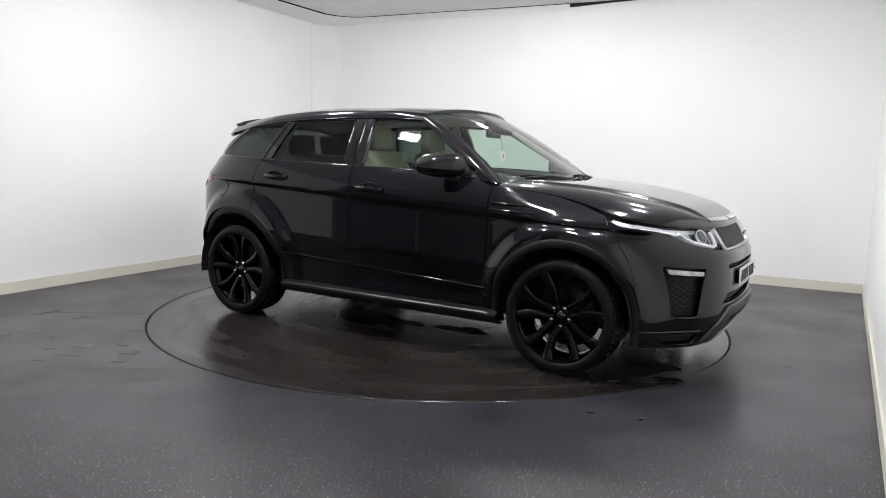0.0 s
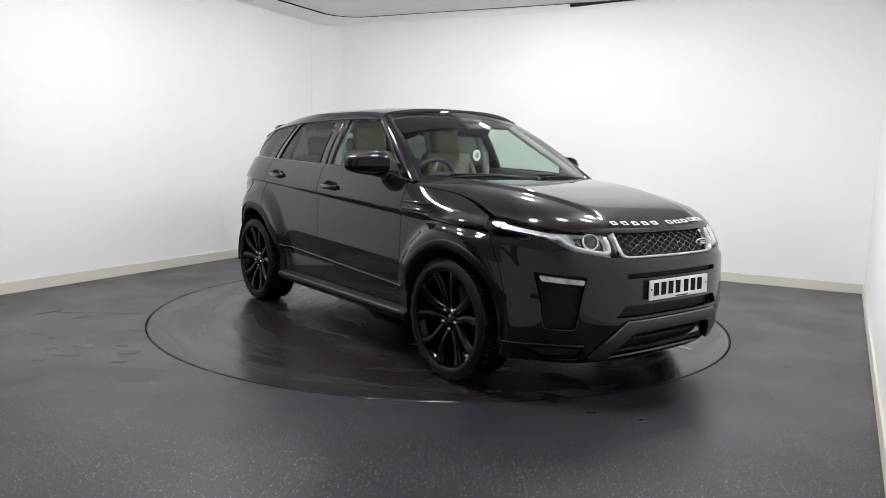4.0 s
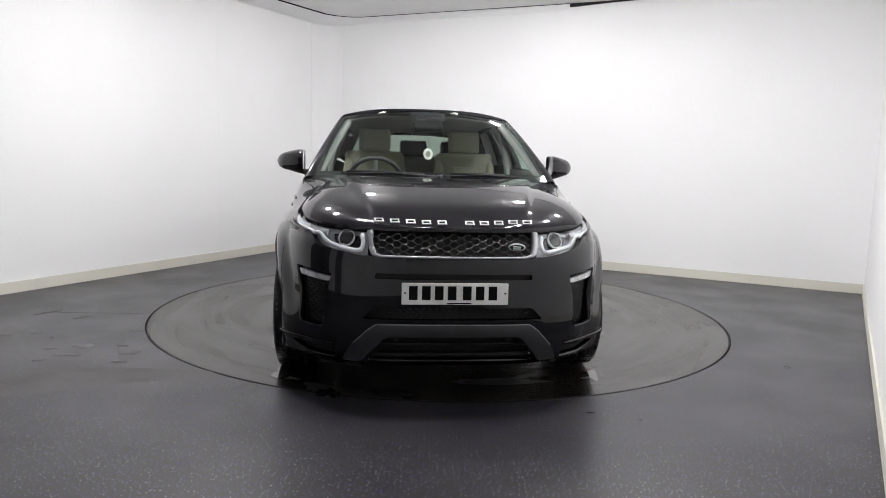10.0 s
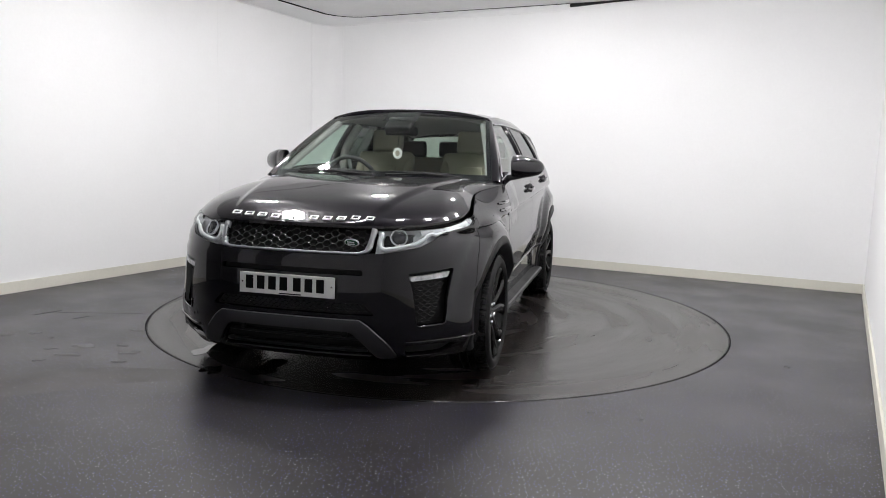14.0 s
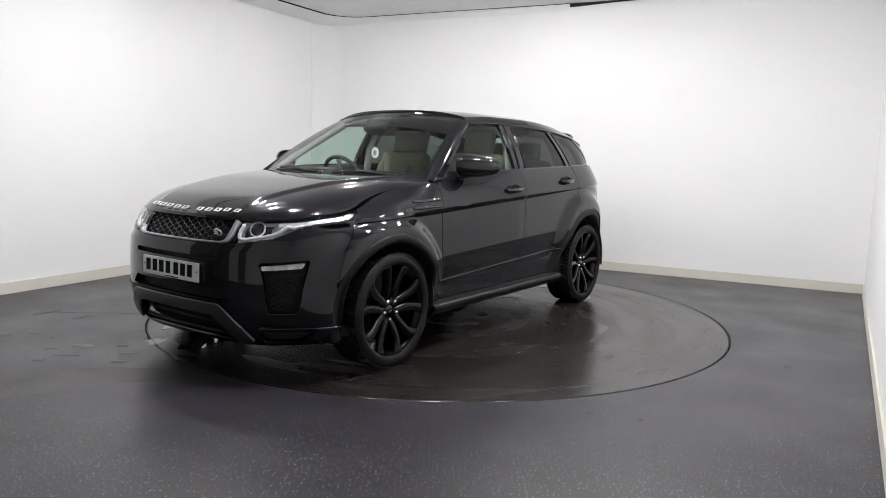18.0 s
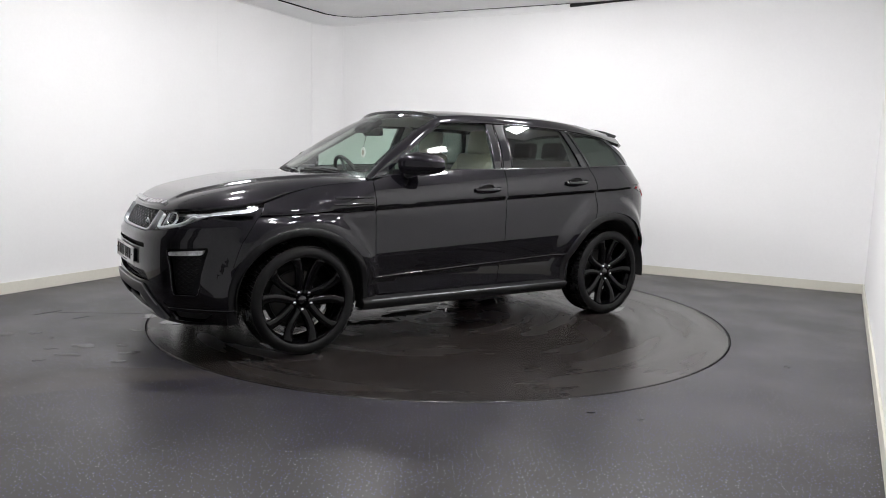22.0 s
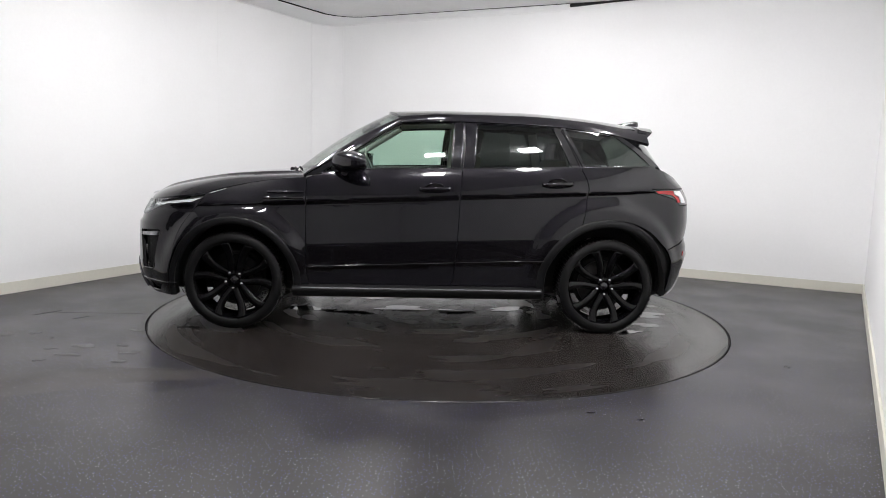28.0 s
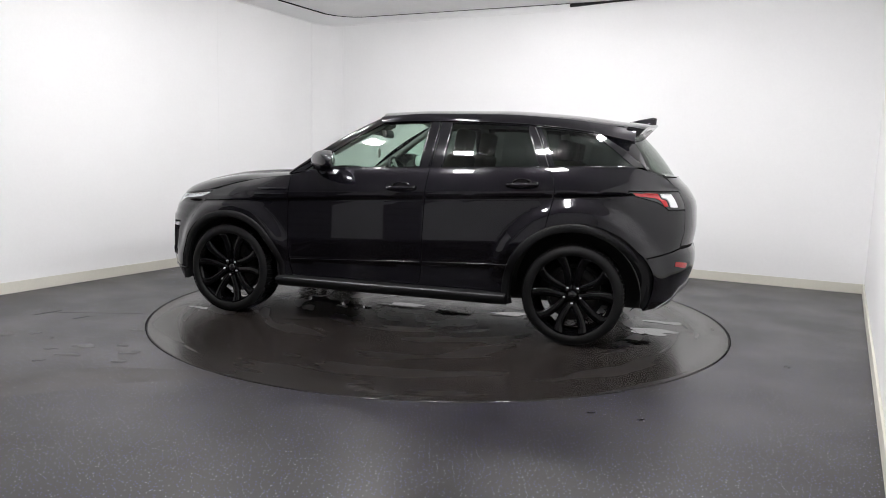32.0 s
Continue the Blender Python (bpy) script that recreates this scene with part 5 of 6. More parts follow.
def number_plate():
    # flat plate on the bumper, with plain bars in place of its writing
    m = pose(2.190, 0.0, 0.590) @ Matrix.Rotation(radians(-2), 4, "Y")
    plate = part("number_plate", rbox(0.008, 0.522, 0.106, 0.003, 2, m), PLATE, CAR, "white number plate with plain black bars", smooth=False)
    part("plate_holder", rbox(0.03, 0.47, 0.08, 0.006, 2, m @ pose(-0.018, 0, 0.0)), SATIN, plate, smooth=False)
    for y in (0.205, 0.142, 0.079, 0.016, -0.058, -0.121, -0.184):
        part("plate_bar", rbox(0.003, 0.042, 0.068, 0.001, 1, m @ pose(0.0045, -y, 0.004)), INK, plate, smooth=False)
    for y in (0.245, -0.245):
        part("plate_screw", blob(0.006, 0.009, 0.009, m @ pose(0.0045, y, 0.004)), INK, plate)
    part("plate_caption", rbox(0.002, 0.12, 0.006, 0.0005, 1, m @ pose(0.004, 0.02, -0.046)), INK, plate, smooth=False)


def bonnet_z(x, y):
    """Height of the bonnet near its front edge."""
    best = None
    for k in range(60):
        q = qf(0.905) * k / 59
        e = top_edge(q)
        if e.y > abs(y) and e.x <= x + 0.002:
            t = abs(y) / e.y
            best = e.z + (bonnet_mid(e.x) - e.z) * (1 - t ** 8)
            return best
    return bonnet_mid(x)


def lettering():
    """Ten plain silver blocks across the front of the bonnet."""
    ob = bpy.data.objects["bonnet"]
    ys = [-0.372 + 0.0785 * i for i in range(5)] + [0.081 + 0.0745 * i for i in range(5)]
    for y in ys:
        x = 2.047 - 0.16 * y * y
        z = bonnet_z(x, y)
        slope = (bonnet_mid(x - 0.02) - bonnet_mid(x + 0.02)) / 0.04
        m = Matrix.Translation((x, y, z + 0.010)) @ Matrix.Rotation(-0.32 * y, 4, "Z") @ Matrix.Rotation(math.atan(slope), 4, "Y")
        sides = [rbox(0.0065, 0.048, 0.006, 0.0015, 1, m @ pose(k * 0.0125, 0, 0)) for k in (1, -1)] + [rbox(0.020, 0.0075, 0.0055, 0.0015, 1, m @ pose(0, k * 0.019, 0)) for k in (1, -1)]
        part("name_block", join(*sides), LETTER, ob, "plain hollow silver block on the bonnet", smooth=False)


def tail_lamp(s):
    g = (lambda p: p) if s > 0 else mirror_q
    lamp_p = [(qx(-1.668), 1.050), (qx(-1.685), 1.024), (qx(-1.80), 1.012), (qx(-1.822), 0.998), (qx(-1.842), 0.956), (qx(-1.866), 0.956), (qx(-1.858), 1.004), (qx(-1.83), 1.014), (qx(-1.83), 1.050)]
    case = [(qx(-1.648), 1.058), (qx(-1.652), 1.036), (qx(-1.72), 1.014), (qx(-1.80), 0.99), (qx(-1.84), 0.962), (qx(-1.862), 0.94), (qr(0.60), 0.938), (qr(0.60), 1.058)]
    lamp = part("tail_lamp", panel(g(case), body, step=0.025, gap=0.003, off=0.0), GLOSSBLACK, CAR, "dark tail lamp with red and clear lenses")
    part("red_lens", panel(g(rounded(lamp_p, 0.006, 2)), body, step=0.02, gap=0.004, off=0.004), RED_LENS, lamp, "red tail lamp lens")
    white = [(qx(-1.836), 1.046), (qx(-1.836), 1.018), (qx(-1.866), 1.006), (qx(-1.874), 0.958), (qr(0.68), 0.955), (qr(0.70), 1.046)]
    part("clear_lens", panel(g(rounded(white, 0.008, 3)), body, step=0.02, off=0.007), LAMP_WHITE, lamp, "pale clear lens of the tail lamp")


def rear_parts(s):
    g = (lambda p: p) if s > 0 else mirror_q
    arch = [(-WHEEL_X + CLAD_B * math.cos(radians(a)), HUB_Z + CLAD_B * math.sin(radians(a))) for a in np.linspace(150, 190, 7)]
    pts = side(arch) + [(qx(-1.835), 0.252), (qx(-1.89), 0.262), (qx(-1.96), 0.30), (qr(0.55), 0.36), (qr(0.3), 0.40), (QMAX, 0.40), (QMAX, 0.68), (qr(0.62), 0.672), (qx(-1.9), 0.652), (qx(-1.75), 0.618)]
    ob = part("rear_bumper", panel(g(pts), body, step=0.035, gap=0.002), PAINT, CAR, "gloss black rear bumper")
    refl = [(qx(-1.92), 0.588), (qx(-1.915), 0.556), (qr(0.56), 0.536), (qr(0.54), 0.572)]
    part("rear_reflector", panel(g(rounded(refl, 0.006, 2)), body, step=0.02, off=0.004), RED_LENS, ob, "red rear reflector")
    skid = [(qx(-1.885), 0.258), (qx(-1.96), 0.298), (qr(0.55), 0.358), (qr(0.30), 0.398), (qr(0.30), 0.43), (qr(0.54), 0.40), (qx(-1.965), 0.332), (qx(-1.90), 0.278)]
    part("rear_skid_plate", panel(g(skid), body, step=0.03, off=0.005), STEEL_TRIM, ob, "silver rear skid plate")


def tail():
    pts = [(qr(0.615), 0.69), (2 * QMAX - qr(0.615), 0.69), (2 * QMAX - qr(0.60), 0.80), (2 * QMAX - qr(0.60), 1.06), (2 * QMAX - qr(0.62), 1.15), (QMAX, 1.155), (qr(0.62), 1.15), (qr(0.60), 1.06), (qr(0.60), 0.80)]
    part("tailgate", panel(pts, body, step=0.045, gap=0.003), PAINT, CAR, "gloss black tailgate")
    # spoiler
    rows = []
    for i in range(9):
        k = i / 8
        x = -1.62 - 0.185 * k
        row = []
        for j in range(-16, 17):
            t = j / 16
            w = 0.585 - 0.02 * k
            z = roof_mid(-1.62) + 0.09 * (x + 1.62) - 0.05 * abs(t) ** 3
            row.append(Vector((x + 0.08 * t * t * k, w * t, z + 0.004)))
        rows.append(row)
    sp = part("roof_spoiler", slab(rows, 0.05, lambda v: Vector((0.9, 0, -1)) * (1.0 if v.x > -1.76 else 0.45)), PAINT, CAR, "gloss black roof spoiler")
    for s in (1, -1):
        prof = [(-1.44, 1.500), (-1.58, 1.494), (-1.625, 1.475), (-1.62, 1.42), (-1.60, 1.375), (-1.52, 1.405)]
        vs = [Vector((x, s * (0.575 - 0.07 * (-1.44 - x) - yo), z)) for yo in (0.0, 0.03) for x, z in prof]
        n = len(prof)
        fs = [tuple(range(n)), tuple(range(2 * n - 1, n - 1, -1))] + [(i, i + n, (i + 1) % n + n, (i + 1) % n) for i in range(n)]
        part("spoiler_end", (vs, fs), PAINT, sp, "gloss black spoiler end plate", False)
    # aerial fin
    rows = []
    for i in range(9):
        k = i / 8
        x = -1.59 - 0.20 * k
        h = 0.062 * (k ** 0.8) * (1.0 if k < 0.9 else 0.85)
        zz = roof_mid(-1.62) + 0.09 * (x + 1.62) + 0.006
        rows.append([Vector((x, 0.03 - 0.008 * k, zz - 0.006)), Vector((x, 0.012, zz + h * 0.7)), Vector((x, 0.0, zz + h)), Vector((x, -0.012, zz + h * 0.7)), Vector((x, -0.03 + 0.008 * k, zz - 0.006))])
    vs, fs = loft(rows)
    fs.append(tuple(range(len(vs) - 5, len(vs))))
    part("aerial_fin", (vs, fs), PAINT, CAR, "gloss black shark-fin aerial")


def wheels():
    """Four alloy wheels; the meshes are shared."""
    R = TYRE_R
    tyre_prof = [(0.270, -0.105), (0.279, -0.118), (0.298, -0.124), (0.318, -0.118), (R - 0.009, -0.105), (R - 0.002, -0.092), (R, -0.06), (R, 0.06), (R - 0.002, 0.092), (R - 0.009, 0.105), (0.318, 0.118), (0.298, 0.124), (0.279, 0.118), (0.270, 0.105), (0.270, -0.105)]
    rim_prof = [(0.271, 0.108), (0.280, 0.114), (0.276, 0.102), (0.263, 0.09), (0.249, 0.05), (0.242, -0.04), (0.252, -0.1), (0.272, -0.11), (0.279, -0.11), (0.272, -0.10), (0.257, -0.02), (0.257, 0.05), (0.271, 0.108)]
    meshes = {}

    def me(key, vf, m):
        meshes[key] = mesh_from(key, vf[0], vf[1], m, True)

    me("wheel", lathe_y(rim_prof, 64), RIM)
    me("tyre", lathe_y(tyre_prof, 72), RUBBER)
    # tread ribs and cross cuts
    vs, fs = [], []
    for i in range(72):
        a = 2 * math.pi * i / 72
        for y0, y1, sk in ((-0.108, -0.05, 0.02), (-0.04, -0.004, -0.02), (0.004, 0.04, 0.02), (0.05, 0.108, -0.02)):
            n = len(vs)
            for yy, aa in ((y0, a), (y1, a + sk), (y1, a + sk + 0.07), (y0, a + 0.07)):
                for rr in (R - 0.001 - (0.004 if abs(yy) > 0.09 else 0), R + 0.004 - (0.005 if abs(yy) > 0.09 else 0)):
                    vs.append(Vector((rr * math.cos(aa), yy, rr * math.sin(aa))))
            fs += [(n + 1, n + 3, n + 5, n + 7), (n, n + 1, n + 3, n + 2), (n + 2, n + 3, n + 5, n + 4), (n + 4, n + 5, n + 7, n + 6), (n + 6, n + 7, n + 1, n)]
    # sloped shoulder blocks
    for i in range(96):
        a = 2 * math.pi * i / 96
        for sg in (1, -1):
            n = len(vs)
            for yy, rr in ((0.099, R - 0.0045), (0.1155, R - 0.0225)):
                for aa in (a, a + 0.04):
                    vs.append(Vector((rr * math.cos(aa), sg * yy, rr * math.sin(aa))))
            for yy, rr in ((0.094, R - 0.010), (0.111, R - 0.026)):
                for aa in (a, a + 0.04):
                    vs.append(Vector((rr * math.cos(aa), sg * yy, rr * math.sin(aa))))
            fs += [(n, n + 1, n + 3, n + 2), (n, n + 2, n + 6, n + 4), (n + 1, n + 5, n + 7, n + 3), (n + 2, n + 3, n + 7, n + 6)]
    meshes["tread"] = mesh_from("tread", vs, fs, TREAD, False)

    def spoke():
        # a root at the hub that forks into two arms
        def bar(path, widths, depths):
            rows = []
            for (r, a, y), w, d in zip(path, widths, depths):
                c = Vector((r * math.cos(a), y, r * math.sin(a)))
                t = Vector((-math.sin(a), 0, math.cos(a)))
                rows.append([c + t * (-w), c + t * (-w * 0.6) + Vector((0, 0.010, 0)), c + t * (w * 0.6) + Vector((0, 0.010, 0)), c + t * w, c + t * w * 0.7 + Vector((0, -d, 0)), c + t * (-w * 0.7) + Vector((0, -d, 0))])
            v, f = loft(rows, True)
            f += [tuple(range(6)), tuple(range(len(v) - 6, len(v)))]
            return v, f
        up = math.pi / 2
        arms = []
        for k in (1, -1):
            arms.append(bar([(r, up + k * o, y) for r, o, y in ((0.040, 0.12, 0.058), (0.072, 0.24, 0.067), (0.100, 0.325, 0.073), (0.138, 0.375, 0.079), (0.18, 0.385, 0.085), (0.224, 0.36, 0.091), (0.257, 0.32, 0.097), (0.277, 0.28, 0.102))], (0.026, 0.0255, 0.0255, 0.0265, 0.0275, 0.030, 0.036, 0.044), (0.045, 0.045, 0.04, 0.04, 0.035, 0.03, 0.03, 0.03)))
        return join(*arms)

    me("spoke", spoke(), RIM)
    hub = [(0.0, 0.070), (0.028, 0.070), (0.034, 0.064), (0.036, 0.055), (0.072, 0.052), (0.082, 0.044), (0.085, 0.0), (0.08, -0.05), (0.0, -0.05)]
    me("hub", lathe_y(hub, 32), RIM)
    me("hub_cap", lathe_y([(0.0, 0.0755), (0.02, 0.0745), (0.029, 0.071), (0.030, 0.066)], 28), GLOSSBLACK)
    me("wheel_nut", lathe_y([(0.0, 0.089), (0.007, 0.0885), (0.0105, 0.086), (0.0125, 0.080), (0.0125, 0.048)], 10), CHROME)
    me("brake_disc", lathe_y([(0.06, -0.02), (0.172, -0.02), (0.175, -0.024), (0.175, -0.04), (0.06, -0.045)], 40), STEEL)
    me("dust_shield", lathe_y([(0.06, -0.062), (0.196, -0.062), (0.202, -0.058), (0.202, -0.066), (0.06, -0.068)], 40), DARK)
    cal = lathe_y([(0.12, 0.0), (0.178, 0.0), (0.182, -0.01), (0.182, -0.06), (0.12, -0.07), (0.12, 0.0)], 8, radians(150), radians(205), False)
    me("brake_caliper", cal, SATIN)
    for x in (WHEEL_X, -WHEEL_X):
        for s in (1, -1):
            w = new("wheel", meshes["wheel"])
            w.parent = CAR
            spin = (30 if x > 0 else 36) * s
            w.matrix_basis = Matrix.Translation(Vector((x, s * 0.815, TYRE_R + 0.003)) + SHIFT) @ (Matrix.Rotation(math.pi, 4, "Z") if s < 0 else Matrix.Identity(4)) @ Matrix.Rotation(radians(spin), 4, "Y")
            tagged(w, "gloss black five-spoke alloy wheel with a low-profile tyre")
            for key, lab in (("tyre", "black rubber tyre"), ("tread", "blocky tyre tread"), ("hub", ""), ("hub_cap", ""), ("brake_disc", "dark steel brake disc"), ("dust_shield", "black brake dust shield"), ("brake_caliper", "black brake caliper")):
                o = new(key, meshes[key])
                o.parent = w
                tagged(o, lab)
            for i in range(5):
                o = new("spoke", meshes["spoke"])
                o.parent = w
                o.matrix_basis = Matrix.Rotation(2 * math.pi * i / 5, 4, "Y")
                o = new("wheel_nut", meshes["wheel_nut"])
                o.parent = w
                a = 2 * math.pi * i / 5
                o.matrix_basis = Matrix.Translation((0.058 * math.sin(a), 0, 0.058 * math.cos(a)))


def seat(s, x=0.0):
    """A front seat: cushion, back, headrest."""
    y = 0.37 * s
    st = part("front_seat", rbox(0.50, 0.50, 0.14, 0.05, 3, pose(x, y, 0.66, 0, -6, 0)), CREAM, CAR, "cream leather front seat")
    back = part("seat_back", rbox(0.12, 0.48, 0.62, 0.05, 3, pose(x - 0.30, y, 0.98, 0, -16, 0)), CREAM, st, "cream leather seat back")
    for k in (1, -1):
        part("side_bolster", blob(0.15, 0.10, 0.56, pose(x - 0.27, y + k * 0.21, 0.96, 0, -16, 0)), CREAM, st)
    part("seat_insert", rbox(0.03, 0.22, 0.40, 0.012, 2, pose(x - 0.225, y, 0.98, 0, -16, 0)), CREAM, st, "leather centre panel")
    part("headrest", rbox(0.10, 0.26, 0.19, 0.04, 3, pose(x - 0.40, y, 1.37, 0, -10, 0)), CREAM, st, "cream leather headrest")
    for k in (1, -1):
        part("headrest_post", tube([(x - 0.385, y + k * 0.06, 1.24), (x - 0.395, y + k * 0.06, 1.31)], 0.007, 8), CHROME, st, "chrome headrest post")


def interior():
    part("underbody", rbox(3.7, 1.22, 0.16, 0.04, 2, pose(0, 0, 0.31)), DARK, CAR, "black underbody tray")
    part("cabin_floor", rbox(2.9, 1.22, 0.05, 0.01, 1, pose(-0.4, 0, 0.46)), CHARCOAL, CAR, "dark carpeted cabin floor")
    # bay walls that close the cabin and the engine bay
    part("bulkhead", rbox(0.04, 1.5, 0.62, 0.01, 1, pose(0.89, 0, 0.75)), DARK, CAR, "black bulkhead")
    part("engine_cover", rbox(0.95, 1.22, 0.3, 0.05, 2, pose(1.42, 0, 0.72)), DARK, CAR, "black engine bay cover")
    rows = []
    for i in range(13):
        k = i / 12
        x = 0.93 - 0.42 * k
        rows.append([Vector((x, y, 1.075 + 0.02 * math.sin(math.pi * min(1, k * 1.3)) - 0.05 * max(0, k - 0.75) * 4 - 0.02 * (y / 0.72) ** 2)) for y in np.linspace(-0.74, 0.74, 21)])
    rows.append([Vector((0.50, y, 0.80)) for y in np.linspace(-0.74, 0.74, 21)])
    part("dashboard", slab(rows, 0.03, lambda v: Vector((0, 0, -1))), CHARCOAL, CAR, "charcoal dashboard")
    part("instrument_hood", blob(0.22, 0.36, 0.12, pose(0.60, -0.37, 1.09)), CHARCOAL, CAR, "curved instrument hood")
    part("centre_console", rbox(0.75, 0.22, 0.28, 0.05, 3, pose(0.25, 0, 0.72, 0, 12, 0)), CHARCOAL, CAR, "charcoal centre console")
    # steering wheel on the right-hand side
    m = pose(0.40, -0.37, 1.06, 0, -64, 0)
    ringp = [m @ Vector((0.19 * math.cos(a), 0.19 * math.sin(a), 0)) for a in [2 * math.pi * i / 36 for i in range(37)]]
    sw = part("steering_wheel", tube(ringp, 0.016, 10, False), CHARCOAL, CAR, "black leather steering wheel")
    part("steering_boss", blob(0.16, 0.15, 0.05, m), CHARCOAL, sw)
    for a in (0, 180, 270):
        e = m @ Vector((0.18 * math.cos(radians(a + 90)), 0.18 * math.sin(radians(a + 90)), 0))
        part("steering_spoke", tube([m @ Vector((0, 0, 0)), e], 0.014, 8), SILVER, sw, "silver steering wheel spoke")
    seat(1), seat(-1)
    # rear bench
    rb = part("rear_bench", rbox(0.48, 1.25, 0.16, 0.05, 3, pose(-0.78, 0, 0.68, 0, -5, 0)), CREAM, CAR, "cream leather rear bench")
    part("bench_back", rbox(0.14, 1.25, 0.55, 0.05, 3, pose(-1.10, 0, 0.97, 0, -14, 0)), CREAM, rb, "cream leather bench back")
    for y in (-0.38, 0.0, 0.38):
        part("headrest", rbox(0.09, 0.25, 0.15, 0.035, 3, pose(-1.17, y, 1.32, 0, -8, 0)), CHARCOAL, rb, "dark leather headrest")
    part("parcel_shelf", rbox(0.62, 1.15, 0.03, 0.01, 2, pose(-1.55, 0, 1.13)), CHARCOAL, CAR, "dark parcel shelf")
    part("boot_trim", rbox(0.55, 1.22, 0.55, 0.05, 2, pose(-1.55, 0, 0.8)), DARK, CAR, "dark boot lining")
    # headlining under the roof
    rows = []
    for i in range(20):
        x = 0.18 - 1.80 * i / 19
        rows.append([Vector((x, roof_half(x) * 0.98 * t, roof_edge(x) + (roof_mid(x) - roof_edge(x)) * (1 - abs(t) ** 3) - 0.045)) for t in [j / 8 for j in range(-8, 9)]])
    part("headlining", slab(rows, 0.01, lambda v: Vector((0, 0, -1))), TRIM_GREY, CAR, "pale grey headlining")
    for s in (1, -1):
        rows = []
        for i in range(25):
            x = 0.80 - 2.0 * i / 24
            zb = belt_z(x)
            yy = cabin(x, zb)
            rows.append([Vector((x, s * (yy - 0.02), zb - 0.004)), Vector((x, s * (yy - 0.075), zb - 0.01)), Vector((x, s * (yy - 0.09), zb - 0.12)), Vector((x, s * (yy - 0.07), 0.5 + 0.42 * smooth01(-0.72, -0.9, x)))])
        part("door_card", loft(rows) if s > 0 else flipped(loft(rows)), CHARCOAL, CAR, "dark door trim")
        pts = []
        for i in range(9):
            k = i / 8
            x0 = 0.80 + (0.19 - 0.80) * k
            z0 = 1.11 + (1.485 - 1.11) * k
            pts.append(Vector((x0, s * (screen_point(1, k).y * 0.55 + (cabin(x0, max(z0, belt_z(x0)))) * 0.45 - 0.055), z0 + 0.0)))
        part("pillar_trim", tube(pts, 0.026, 10), PILLAR_GREY, CAR, "pale grey pillar trim")
        part("pillar_trim", tube([(-0.27, s * (cabin(-0.3, 1.17) - 0.06), 0.9), (-0.29, s * (cabin(-0.3, 1.3) - 0.055), 1.3), (-0.31, s * (cabin(-0.3, 1.49) - 0.055), 1.50)], 0.035, 10), TRIM_GREY, CAR, "pale grey pillar trim")
        part("pillar_trim", tube([(-1.10, s * (cabin(-1.1, 1.2) - 0.06), 1.15), (-1.06, s * (cabin(-1.05, 1.35) - 0.06), 1.33), (-1.02, s * (cabin(-1.0, 1.46) - 0.055), 1.47)], 0.04, 10), TRIM_GREY, CAR, "pale grey pillar trim")
    part("rear_view_mirror", rbox(0.04, 0.24, 0.065, 0.02, 3, pose(0.38, 0.0, 1.43, 0, 10, 6)), SATIN, CAR, "black rear-view mirror")
    part("camera_housing", rbox(0.16, 0.20, 0.05, 0.02, 3, pose(0.42, 0.0, 1.475, 0, 32, 0)), SATIN, CAR, "black camera housing behind the windscreen")
    for y0, y1, x0, x1 in ((0.02, -0.56, 1.0, 0.90), (0.60, 0.10, 0.91, 1.0)):
        a, b = Vector((x0 + 0.02, y0, 1.118)), Vector((x1 + 0.015, y1, 1.128))
        wp = part("wiper_arm", tube([a, a.lerp(b, 0.5) + Vector((0.01, 0, 0.016)), b], [0.012, 0.009, 0.006], 8), SATIN, CAR, "black windscreen wiper")
        part("wiper_blade", tube([a.lerp(b, 0.15) + Vector((-0.03, 0, 0.018)), a.lerp(b, 0.6) + Vector((-0.03, 0, 0.022)), b + Vector((-0.03, 0, 0.016))], 0.007, 6), SATIN, wp)
    part("wiper_pivot", blob(0.036, 0.036, 0.036, pose(1.055, 0.03, 1.120)), GLOSSBLACK, CAR, "black cap of the wiper pivot")
    rows = [[screen_point(t, 0.0) + Vector((-0.03, 0, -0.012)), screen_point(t, 0.0) + Vector((0.06 - 0.02 * abs(t), 0, -0.016)), screen_point(t, 0.0) + Vector((0.075 - 0.02 * abs(t), 0, -0.05))] for t in [j / 12 for j in range(-12, 13)]]
    part("scuttle", loft(rows), SATIN, CAR, "black scuttle panel below the windscreen")


def air_freshener():
    ob = new("air_freshener")
    tagged(ob, "round cream and tan paper air freshener hanging on a cord", "air freshener")
    c = Vector((0.461, 0.0, 1.268))
    m = Matrix.Translation(c)
    disc = [m @ Vector((x, 0.034 * math.cos(a), 0.040 * math.sin(a))) for x in (0.003, -0.003) for a in [2 * math.pi * i / 28 for i in range(28)]]
    fs = [tuple(range(28)), tuple(range(55, 27, -1))] + [(i, i + 28, (i + 1) % 28 + 28, (i + 1) % 28) for i in range(28)]
    part("disc", (disc, fs), PLATE, ob, "cream card disc", False)
    for x in (0.0042, -0.0042):
        vs = [m @ Vector((x, 0.017 * math.cos(a), 0.021 * math.sin(a))) for a in [2 * math.pi * i / 20 for i in range(20)]]
        part("emblem", (vs, [tuple(range(20))]), CREAM, ob, "tan round emblem", False)
    part("cord", tube([c + Vector((0, 0, 0.04)), c + Vector((-0.03, 0, 0.15))], 0.002, 6), SATIN, ob, "thin dark cord")
    return ob


build_shell()
wheels()
interior()
FRESH = air_freshener()


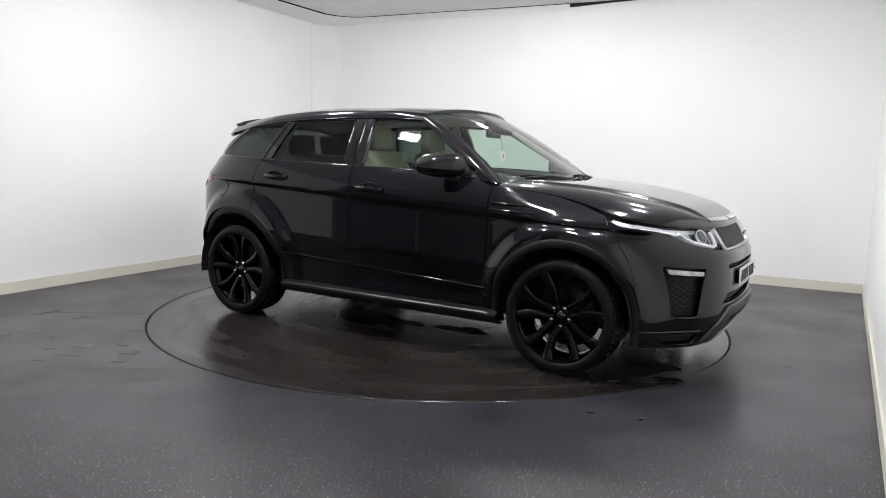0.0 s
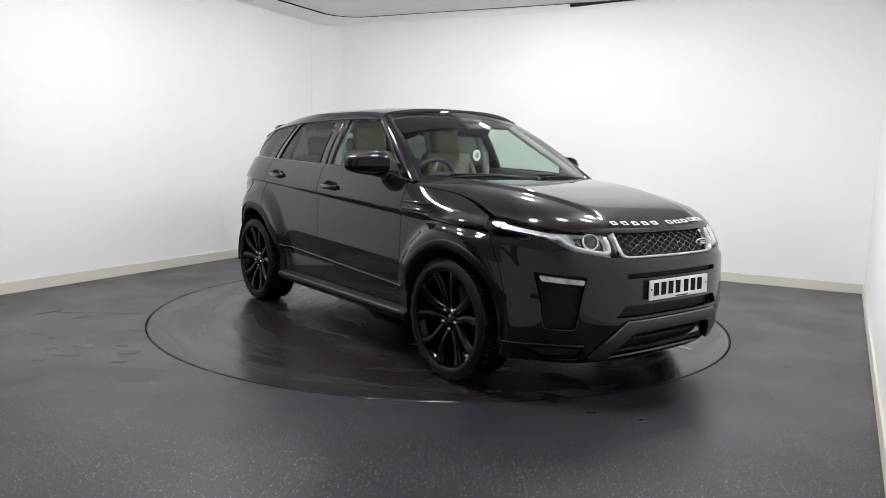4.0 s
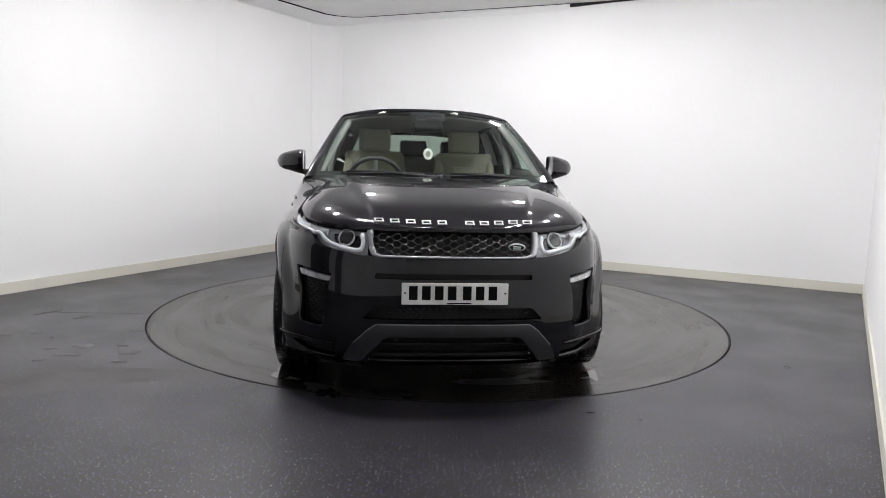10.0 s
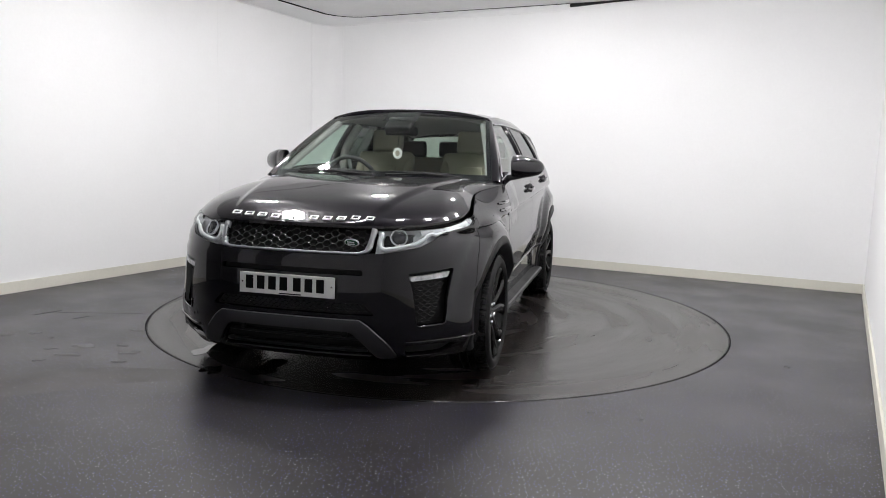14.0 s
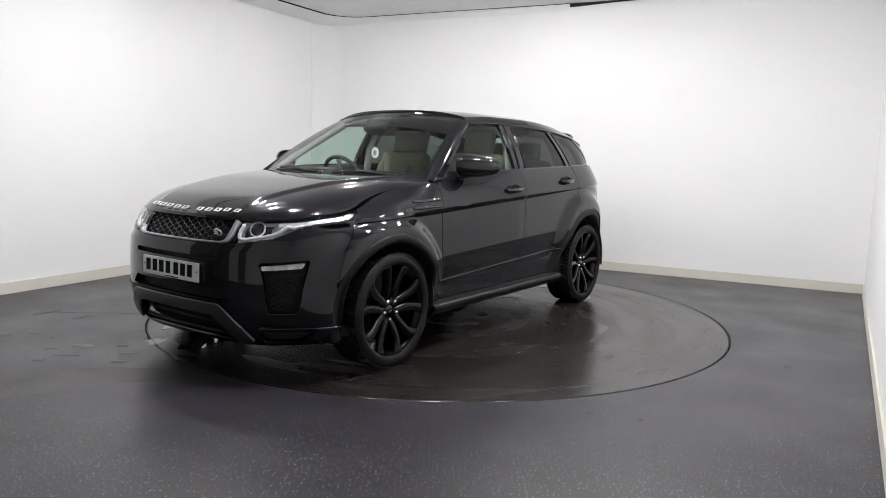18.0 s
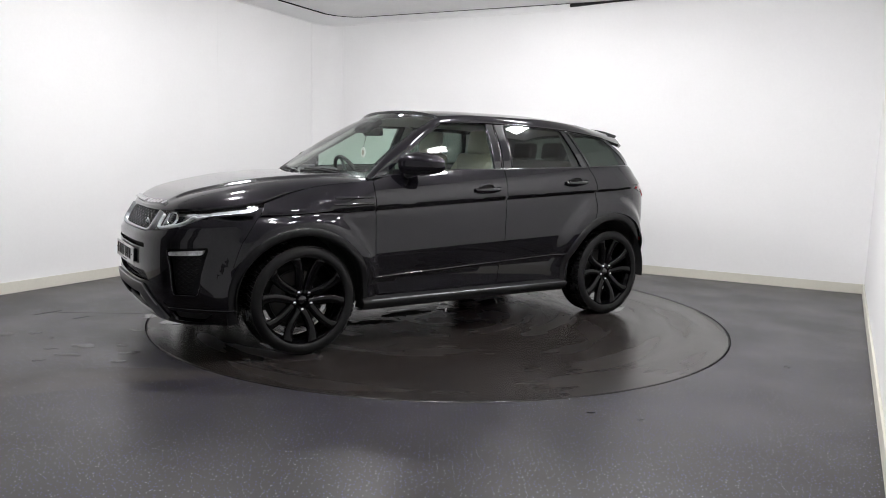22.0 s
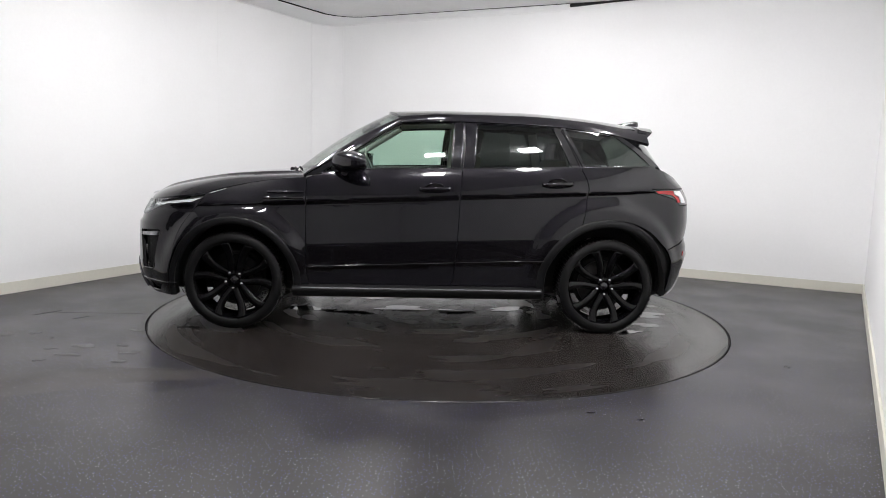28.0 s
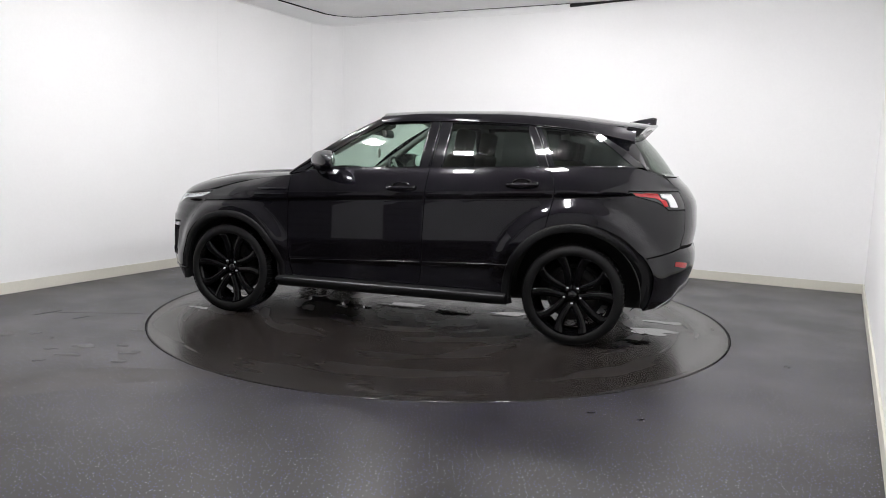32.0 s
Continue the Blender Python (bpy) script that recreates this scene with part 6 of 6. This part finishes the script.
def motions():
    """The turntable carries the car round its axis."""
    rows = [(2.0 * i, pose(0, 0, 0, 0, 0, h)) for i, h in enumerate(HEADINGS)]
    for ob in (CAR, TABLE, FRESH):
        walk(ob, rows)


motions()
